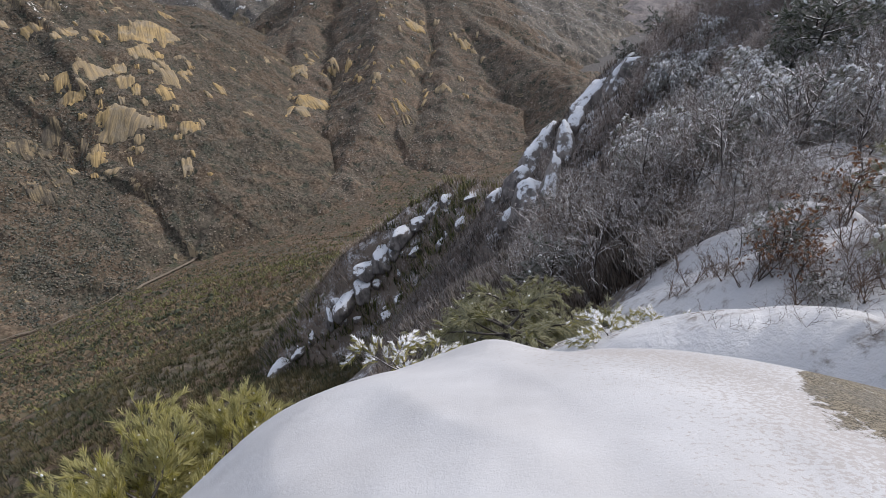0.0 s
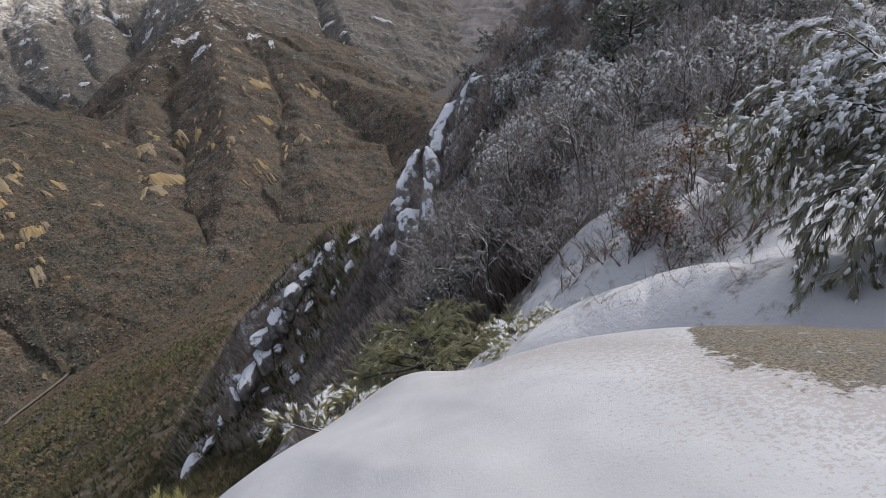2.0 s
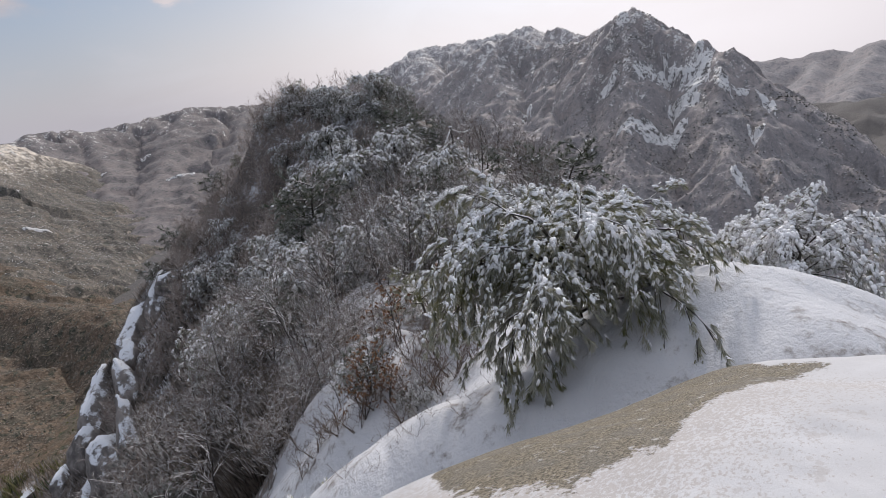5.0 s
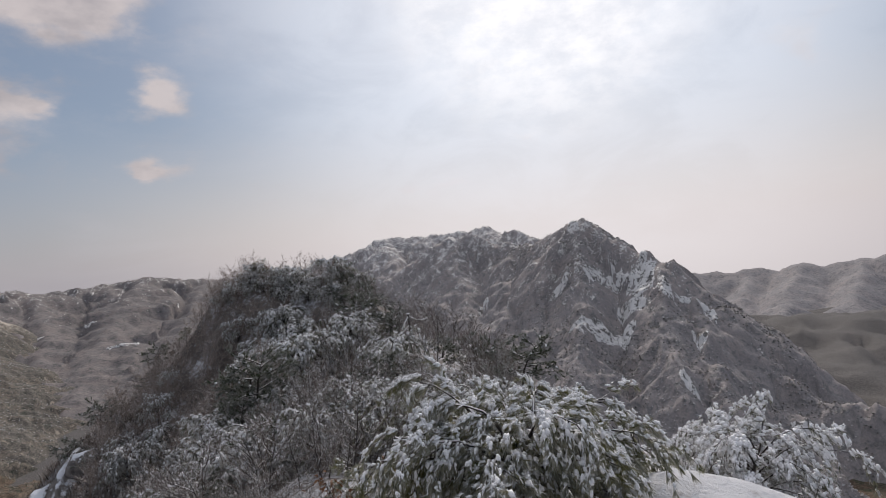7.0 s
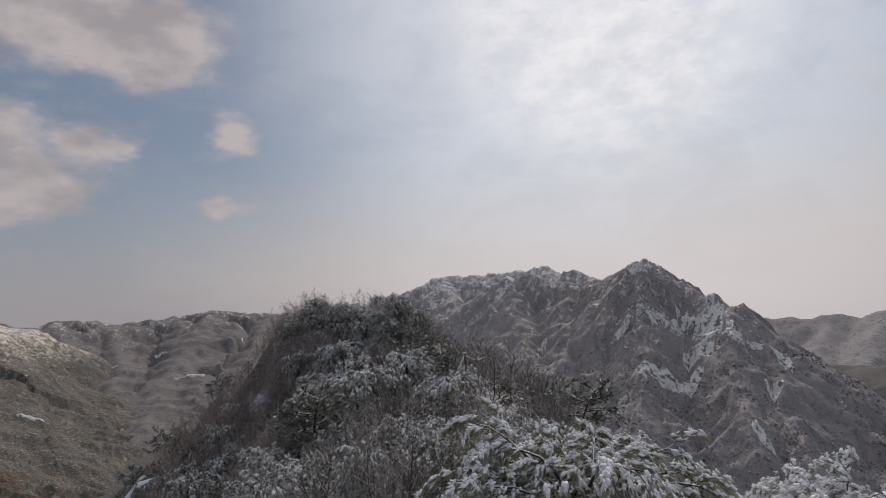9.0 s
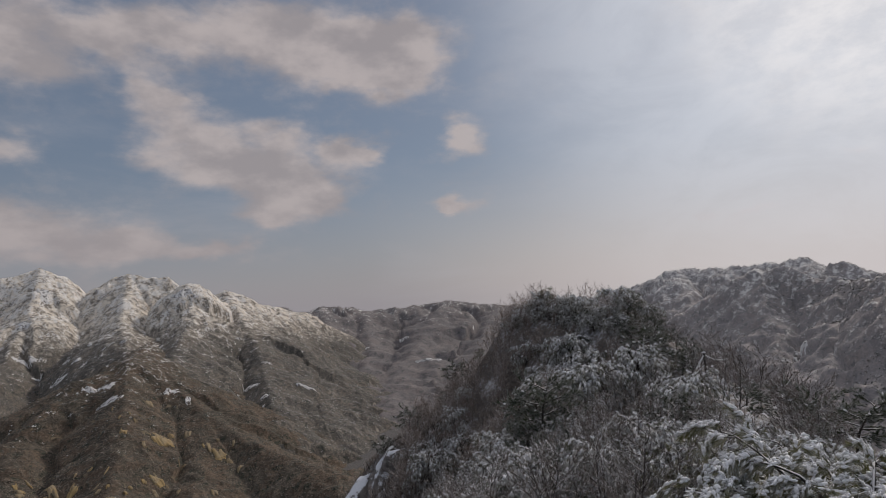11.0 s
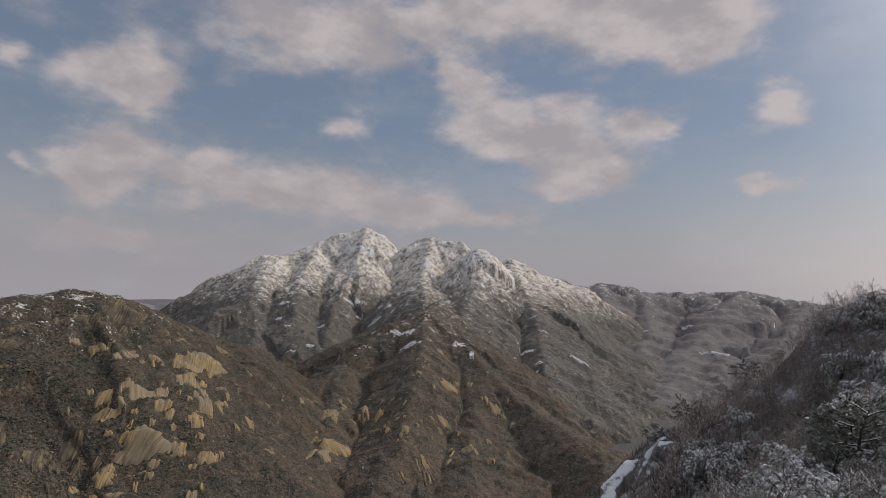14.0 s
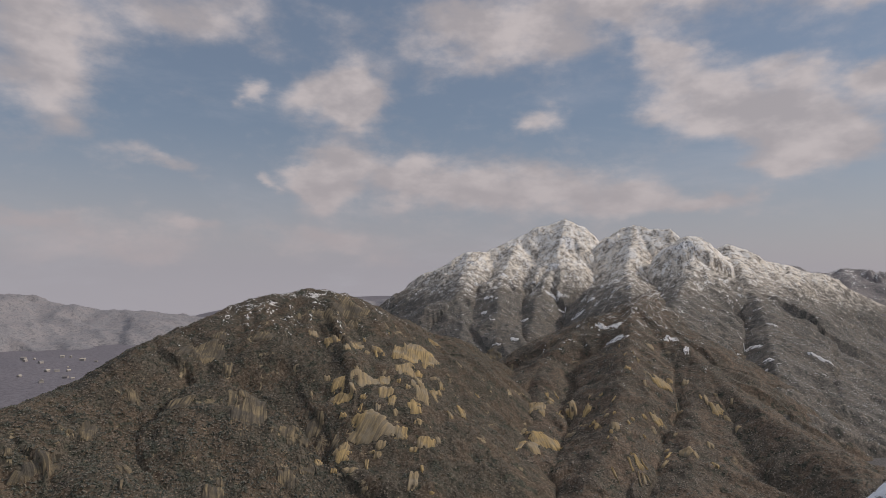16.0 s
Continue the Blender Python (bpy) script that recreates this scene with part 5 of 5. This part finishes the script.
for i, (az, el, wide, high) in enumerate(SPUR_SLABS):
    granite_slab(buttress, buttress_z, az, el, wide * 0.8, high * 0.8, m_slab, seed=400 + 7 * i, lean=-0.15, per=800.0)
    for q in range(6):
        granite_slab(buttress, buttress_z, az + rng.uniform(-2.8, 2.8), el + rng.uniform(-1.5, 1.2), wide * rng.uniform(0.15, 0.42), high * rng.uniform(0.2, 0.5), m_slab, seed=3100 + 17 * i + q)
granite_slab(massif, massif_z, -16.4, -8.6, 60, 44, m_grey_shaded_slab, seed=390)
for i, (az, el, wide, high) in enumerate(((-4.8, -5.2, 50, 11), (-4.3, -6.4, 40, 14), (0.3, -6.3, 26, 7), (-6.0, -5.2, 16, 8), (1.6, -7.2, 10, 12))):
    granite_slab(buttress, buttress_z, az, el, wide, high, m_field, "snow_patch", 0.9, 700 + 7 * i)
for i, (az, el, wide, high) in enumerate(((7.0, -6.5, 40, 9), (11.8, -7.1, 46, 10), (8.4, -4.5, 24, 8), (-0.6, -2.7, 22, 8), (-6.7, -2.8, 20, 10), (-7.9, -4.2, 30, 26), (-9.9, -2.8, 60, 34), (1.6, 2.3, 66, 36), (-11.9, -1.2, 26, 12),
                                          (-10.2, 0.3, 34, 22), (-16.4, -2.8, 30, 12), (-18.0, 0.6, 40, 12), (-15.0, -0.6, 30, 14), (-17.4, -1.6, 34, 10), (-8.8, 2.6, 30, 34))):
    granite_slab(massif, massif_z, az, el, wide, high, m_field, "snow_patch", 0.9, 760 + 7 * i)
for i, (az, el, wide, high) in enumerate(((67.2, -9.9, 66, 34), (70.8, -4.6, 30, 52), (67.9, -5.0, 46, 40), (69.8, -7.2, 34, 34), (63.4, -5.1, 16, 36), (55.9, -6.3, 14, 40), (75.3, -10.6, 14, 26), (74.1, -14.5, 12, 24), (76.3, -8.5, 14, 22),
                                          (65.2, 0.4, 18, 26), (72.8, -5.6, 16, 34), (74.2, -7.0, 20, 14), (66.4, -4.4, 14, 20), (83.3, -18.6, 26, 26))):
    granite_slab(right, right_z, az, el, wide * 1.3, high * 1.2, m_field, "snow_patch", 0.9, 900 + 7 * i)
for i, (az, el, wide, high) in enumerate(((23.4, -5.4, 80, 11), (27.8, -2.8, 40, 12), (17.5, -4.0, 40, 10), (21.0, -3.4, 50, 10))):
    granite_slab(far_ridge, far_z, az, el, wide, high, m_field, "snow_patch", 1.2, 990 + 7 * i)

for i in range(30):
    granite_slab(massif, massif_z, rng.uniform(-17, 12), rng.uniform(-8.5, -1.5), rng.uniform(7, 24), rng.uniform(3, 7), m_field, "snow_patch", 1.4, 1300 + 7 * i)

def boulder(name, place, size, seed, label, turn=0.0):
    """A weathered block of granite with snow lying on it."""
    bm = bmesh.new()
    bmesh.ops.create_icosphere(bm, subdivisions=4, radius=1.0)
    off = Vector((seed * 3.7, seed * 1.3, seed * 2.1))
    for v in bm.verts:
        d = v.co.normalized()
        box = d / max(abs(d.x), abs(d.y), abs(d.z)) ** 0.6
        crag = noise.fractal(d * 1.3 + off, 1.0, 2.0, 5) * 0.2 + abs(noise.noise(d * 2.6 + off)) * 0.12
        v.co = Vector((box.x * size[0], box.y * size[1], box.z * size[2])) * (0.85 + crag)
    for f in bm.faces:
        f.smooth = True
    ob = part(name, bm, m_crag)
    ob.matrix_world = Matrix.Translation(place) @ Matrix.Rotation(turn, 4, "Z") @ Matrix.Rotation(0.25, 4, "Y")
    return tagged(ob, label, "rock")


def leaning_rock(name, az, el, r, long, wide, thick, rise, seed, label, tip=0.75):
    """A long tilted sheet of granite whose broad face looks out and up."""
    spot = meet(rib_z if name == "boulder" else spur_z, az, el, 20.0, 130.0)
    reach = math.hypot(spot.x, spot.y)
    if reach > r + 12:
        return None
    r = reach - 0.1 * thick
    away, right_hand = heading(az, 0), heading(az + 90, 0)
    face = (UP * tip - away * 0.55 + right_hand * 0.25).normalized()
    grain_way = right_hand * math.cos(radians(rise)) + UP * math.sin(radians(rise))
    grain_way = (grain_way - face * grain_way.dot(face)).normalized()
    across = face.cross(grain_way)
    bm = bmesh.new()
    bmesh.ops.create_icosphere(bm, subdivisions=4 if long > 1.2 else 3, radius=1.0)
    off = Vector((seed * 3.7, seed * 1.3, seed * 2.1))
    pick = random.Random(seed)
    facets = [(any_way(pick), pick.uniform(0.72, 1.0)) for _ in range(17)]
    for v in bm.verts:
        d = v.co.normalized()
        cut = min([1.15] + [h / d.dot(side) for side, h in facets if d.dot(side) > 0.2])
        q = Vector((d.x * long * 1.15, d.y * wide * (1.1 - 0.3 * d.x), d.z * thick)) * (cut * (1.0 + 0.10 * noise.fractal(d * 2.2 + off, 1.0, 2.0, 5)))
        v.co = grain_way * q.x + across * q.y + face * q.z
    for f in bm.faces:
        f.smooth = True
    ob = part(name, bm, m_crag)
    ob.matrix_world = Matrix.Translation(P(az, el, r))
    return tagged(ob, label, "rock")


for i, (az, el, r, long, wide, thick, rise) in enumerate(((18.4, -15.6, 57.5, 2.6, 0.9, 1.0, 60), (16.0, -17.4, 56.5, 2.7, 1.3, 1.2, 58), (19.9, -14.3, 58.5, 1.5, 0.9, 0.8, 50), (14.4, -20.0, 57.0, 1.7, 0.8, 1.3, 70),
                                                          (11.2, -22.6, 56.5, 3.1, 1.5, 1.3, 66), (13.6, -22.8, 56.0, 2.6, 0.8, 1.1, 78), (9.2, -25.2, 57.5, 1.6, 1.5, 1.8, 80), (10.4, -27.4, 57.5, 1.8, 1.6, 1.7, 85),
                                                          (12.4, -26.0, 56.0, 2.4, 0.7, 1.0, 75), (8.4, -28.4, 60.0, 1.6, 0.9, 1.1, 60), (6.8, -26.5, 64.0, 1.5, 0.8, 0.8, 55))):
    leaning_rock("crag", az, el, r, long * 1.1, wide * 1.15, thick, rise, 11 + i, "leaning granite crag with snow on its broad faces", 0.55)
RIB_ROCKS = ((-1.8, -28.3, 1.9), (-3.8, -29.3, 2.1), (-6.4, -31.3, 2.4), (-4.9, -30.6, 1.5), (-8.2, -32.2, 1.9), (-11.3, -35.1, 2.4), (-9.0, -33.8, 2.2), (-13.5, -36.0, 1.6), (-20.1, -39.3, 2.3),
             (-21.2, -40.1, 1.4), (-0.2, -27.2, 1.4), (1.5, -26.4, 1.5), (-6.6, -36.7, 1.3), (-5.1, -35.4, 1.3), (6.1, -29.0, 1.4), (7.7, -33.4, 1.2), (4.2, -26.2, 1.3), (-2.6, -31.0, 1.0), (2.8, -28.6, 1.2),
             (-15.8, -37.4, 1.1), (-17.6, -38.4, 1.3), (-10.2, -36.6, 0.9), (0.4, -30.4, 1.0), (4.6, -31.6, 1.1), (-12.4, -34.6, 1.2), (-7.4, -33.6, 1.1), (8.8, -27.0, 1.5), (6.9, -26.0, 1.2))
for i, (az, el, s0) in enumerate(RIB_ROCKS):
    r = 88.0
    leaning_rock("boulder", az, el, r - 0.3, s0 * rng.uniform(0.9, 1.3), s0 * rng.uniform(0.45, 0.75), s0 * 0.6, 35 + 13 * (i % 4), 31 + i, "snow-covered granite boulder on the rocky rib", 0.75)
    d_az, d_el, s1 = rng.uniform(-2.2, 2.2), rng.uniform(-1.4, 1.4), rng.uniform(0.3, 0.7)
    leaning_rock("boulder", az + d_az, el + 0.5 * d_az + 0.6 * d_el, r, s1 * 1.3, s1 * 0.7, s1 * 0.6, rng.uniform(30, 75), 131 + i, "small snow-dusted stone on the rocky rib", 0.7)
boulder("dark_stone", P(42.9, -24.2, 13.2), (0.22, 0.18, 0.26), 77, "dark stone showing between snowy ledges")


# ---- the track through the valley ----
line = [meet(valley_z, az, el, 100.0) for az, el in ((-45, -28.4), (-40.5, -28.9), (-35.5, -28.9), (-30.7, -28.6), (-25.9, -27.8), (-21.5, -25.7), (-17.6, -25.0), (-15.9, -24.5), (-11.1, -22.6))]
fine = []
for p, q in zip(line, line[1:]):
    fine += [p.lerp(q, i / 12) for i in range(12)]
bm = bmesh.new()
rows = []
for i, p in enumerate(fine[:-1]):
    d = (fine[i + 1] - p)
    side = Vector((-d.y, d.x, 0)).normalized() * 1.4
    bend = Vector((side.x, side.y, 0)) * 0.8 * math.sin(i * 0.23)
    pair = []
    for w in (-1, 1):
        q = p + bend + side * w
        pair.append(bm.verts.new((q.x, q.y, float(valley_z(np.array([q.x]), np.array([q.y]))[0]) + 1.5)))
    rows.append(pair)
for a, b in zip(rows, rows[1:]):
    bm.faces.new((a[0], a[1], b[1], b[0]))
BARE.extend((p.x, p.y, 4.5) for p in fine)
tagged(part("track", bm, m_track), "pale dirt track along the valley", "track", kind="structure")

# ---- woods on the far slopes ----
def scatter(field, count, az, r, seed, keep=None):
    g = np.random.default_rng(seed)
    a = np.radians(g.uniform(az[0], az[1], count))
    d = r[0] * (r[1] / r[0]) ** g.uniform(0, 1, count) if r[1] / r[0] > 3 else np.sqrt(g.uniform(r[0] ** 2, r[1] ** 2, count))
    x, y = d * np.sin(a), d * np.cos(a)
    z = field(x, y)
    ok = (z > VALLEY_Z - 8) & (land_z(x, y) < z + 4)
    for bx, by, br in BARE:
        ok &= np.hypot(x - bx, y - by) > br
    if keep is not None:
        ok &= keep(x, y, z, g)
    return x[ok], y[ok], z[ok], g


def brush(name, field, count, az, r, seed, mat, label, high, blades, width, fan, keep=None):
    """Leafless trees as sheaves of thin blades."""
    x, y, z, g = scatter(field, count, az, r, seed, keep)
    m = len(x)
    h = g.uniform(0.55, 1.1, m)[:, None] * high
    a = g.uniform(0, 6.28, (m, blades))
    out = g.uniform(0.05, 1.0, (m, blades)) * fan
    tip = np.stack([x[:, None] + np.cos(a) * out * h, y[:, None] + np.sin(a) * out * h, z[:, None] + h * g.uniform(0.55, 1.0, (m, blades))], -1)
    b = a + g.uniform(0.7, 2.4, (m, blades))
    w = width * g.uniform(0.6, 1.4, (m, blades))
    mid = np.stack([x[:, None] + np.cos(a) * out * h * 0.35, y[:, None] + np.sin(a) * out * h * 0.35, z[:, None] - 0.4 + h * 0.1 * g.uniform(0, 1, (m, blades))], -1)
    side = np.stack([np.cos(b) * w, np.sin(b) * w, np.zeros_like(w)], -1)
    verts = np.stack([mid - side, mid + side, tip], 2).reshape(-1, 3)
    ob = part(name, arrays_mesh(name, verts, np.arange(len(verts)).reshape(-1, 3), False), mat)
    return tagged(ob, label, "woods", kind="stuff")


def crowns(name, field, count, az, r, seed, mat, label, size, keep=None):
    """Far tree crowns: small uneven tufts of eight facets."""
    x, y, z, g = scatter(field, count, az, r, seed, keep)
    m = len(x)
    s = size * g.uniform(0.5, 1.25, m)[:, None]
    a = np.arange(5)[None, :] * 1.2566 + g.uniform(0, 6.28, (m, 1))
    rim = s * g.uniform(0.45, 1.0, (m, 5))
    ring = np.stack([x[:, None] + np.cos(a) * rim, y[:, None] + np.sin(a) * rim, z[:, None] + s * g.uniform(-0.2, 0.5, (m, 5))], -1)
    tip = np.stack([x + g.uniform(-0.4, 0.4, m) * s[:, 0], y + g.uniform(-0.4, 0.4, m) * s[:, 0], z + s[:, 0] * g.uniform(0.45, 1.0, m)], -1)
    verts = np.concatenate([ring, tip[:, None, :]], 1).reshape(-1, 3)
    base = (np.arange(m) * 6)[:, None]
    faces = np.stack([np.stack([base + i, base + (i + 1) % 5, base + 5], -1) for i in range(5)], 1).reshape(-1, 3)
    ob = part(name, arrays_mesh(name, verts, faces, False), mat)
    return tagged(ob, label, "woods", kind="stuff")


def patchy(size, seed, level):
    return lambda x, y, z, g: fbm(x, y, size, 4, seed) + g.uniform(-0.25, 0.25, len(x)) > level


brush("leafless_woods", valley_z, 30000, (-75, 24), (150, 950), 81, m_cover_brown, "leafless brown woods on the lower slopes", 1.5, 8, 0.11, 1.9)
brush("flank_bushes", valley_z, 14000, (-75, 16), (55, 260), 98, m_cover_flank, "olive and brown bushes on the near flank", 1.0, 26, 0.075, 1.5)
brush("slope_brush", spur_z, 15000, (-9, 26), (16, 72), 95, m_cover_scrub, "brown brush on the steep side of the spur", 0.75, 10, 0.035, 1.3)
brush("rib_brush", rib_z, 13000, (-36, 26), (58, 112), 88, m_cover_dry, "brown leafless brush on the rocky rib", 1.4, 8, 0.05, 1.2)
brush("pine_woods", valley_z, 25000, (-75, 24), (75, 900), 82, m_cover_green, "green pine woods in patches on the lower slopes", 1.5, 12, 0.24, 1.6, patchy(110, 35, -0.06))
crowns("valley_thicket", valley_z, 46000, (-75, 24), (130, 950), 87, m_cover_thicket, "olive and brown thicket on the lower slopes", 1.3, patchy(60, 36, -0.1))
# Pines low on the hill, crowded to darken the side under cloud shadow.
crowns("hill_pines", hill_z, 60000, (-74, -30), (430, 900), 91, m_cover_dark, "dark pine woods low on the hill", 1.5, lambda x, y, z, g: g.uniform(-240, -40, len(z)) > z + 60 * fbm(x, y, 90, 4, 92))
brush("rib_pines", rib_z, 5000, (-36, 24), (60, 112), 93, m_cover_green, "low green pines on the rocky rib", 1.6, 9, 0.12, 0.9, patchy(14, 94, 0.0))
crowns("hill_woods", hill_z, 60000, (-72, -14), (430, 1000), 83, m_cover_hill, "dark leafless woods on the hill", 1.3, lambda x, y, z, g: g.uniform(-150, 60, len(z)) > z)
crowns("buttress_woods", buttress_z, 60000, (-32, 22), (520, 1250), 84, m_cover_buttress, "brown leafless woods on the lower massif", 1.3)
crowns("massif_woods", massif_z, 34000, (-34, 22), (950, 2150), 85, m_cover_grey, "snow-dusted woods on the massif", 1.7, lambda x, y, z, g: g.uniform(-170, -10, len(z)) > z)
crowns("mountain_pines", right_z, 60000, (40, 100), (470, 1300), 96, m_cover_pines, "dark pines in bands on the granite mountain", 1.7, lambda x, y, z, g: (fbm(x, y, 70, 5, 97) + g.uniform(-0.2, 0.2, len(z)) > 0.0015 * (z + 150)))
crowns("mountain_woods", right_z, 42000, (38, 100), (480, 1480), 86, m_cover_right, "grey woods on the granite mountain", 1.4, patchy(90, 71, -0.1))

# ---- the post with snowy ropes on the ridge ----
m_rope, k, s = material("snow_covered_rope", 0.8)
k.put(s.inputs["Base Color"], k.mix(k.step(k.noise(spot_of(k), 9.0, 4.0), 0.36, 0.5), (0.34, 0.30, 0.25), (0.80, 0.79, 0.78)))
rope_post = tagged(new("rope_post"), "dark wooden post holding ropes covered in snow on the ridge", "post")
rope_post.matrix_world = Matrix.Translation(P(48.5, -8.1, 40.0)) @ Matrix.Rotation(radians(-48.7), 4, "Z")
sp = Soup()
sp.tube([Vector((0, 0, -1.5)), Vector((0.02, 0, 0.4)), Vector((0, 0, 1.38))], [0.085, 0.08, 0.07], 8)
part("post", sp.mesh("post"), m_bark, rope_post)
sp = Soup()
lump(sp, random.Random(6), Vector((0, 0, 1.42)), Vector((1, 0, 0)), 0.10)
part("snow_cap", sp.mesh("snow_cap"), m_load, rope_post)
for a, b, sag in (((0, 0, 1.3), (-0.75, -0.5, 0.05), 0.0), ((0, 0, 0.65), (-0.95, -0.7, 0.0), 0.05), ((0, 0, 1.3), (1.3, 0.9, 0.92), 0.22), ((0, 0, 0.62), (0.75, -0.4, 0.12), 0.06),
                  ((-0.75, -0.5, 0.05), (-1.3, -1.0, -0.6), 0.0)):
    a, b = Vector(a), Vector(b)
    sp = Soup()
    sp.tube([a.lerp(b, i / 8) - Vector((0, 0, sag * 4 * (i / 8) * (1 - i / 8))) for i in range(9)], [0.05] * 9, 6)
    part("rope", sp.mesh("rope"), m_rope, rope_post, "sagging rope coated in snow")


# ---- a village far down the valley ----
m_plaster, k, s = material("pale_plaster")
k.put(s.inputs["Base Color"], k.mix(k.add("ShaderNodeObjectInfo").outputs["Random"], (0.30, 0.27, 0.25), (0.46, 0.42, 0.37)))
m_roof, k, s = material("dull_roof")
k.put(s.inputs["Base Color"], k.mix(k.add("ShaderNodeObjectInfo").outputs["Random"], (0.22, 0.20, 0.20), (0.50, 0.44, 0.36)))


def far_house(wide, deep, high):
    house = new("far_house")
    bm = bmesh.new()
    bmesh.ops.create_cube(bm, size=1.0, matrix=Matrix.Translation((0, 0, high / 2 - 1)) @ Matrix.Diagonal((wide, deep, high + 2, 1)))
    part("wall", bm, m_plaster, house)
    bm = bmesh.new()
    w, d = wide / 2 + 0.5, deep / 2 + 0.5
    v = [bm.verts.new(q) for q in ((-w, -d, high), (w, -d, high), (w, d, high), (-w, d, high), (-w, 0, high + deep * 0.35), (w, 0, high + deep * 0.35))]
    for q in ((0, 1, 5, 4), (2, 3, 4, 5), (0, 4, 3), (1, 2, 5), (3, 2, 1, 0)):
        bm.faces.new([v[i] for i in q])
    part("roof", bm, m_roof, house)
    return tagged(house, "small pale house in the valley", "house", "houses in the valley")


first = far_house(9, 6, 3.5)
for i in range(34):
    az, r = rng.uniform(-60, -46), rng.uniform(1500, 2300)
    place = down(az, r, valley_z)
    if i == 0:
        settle(first, place, rng.uniform(0, 3), 1.0, 0)
    else:
        planted(first, place, rng.uniform(0, 3), rng.uniform(0.7, 1.8), 0)
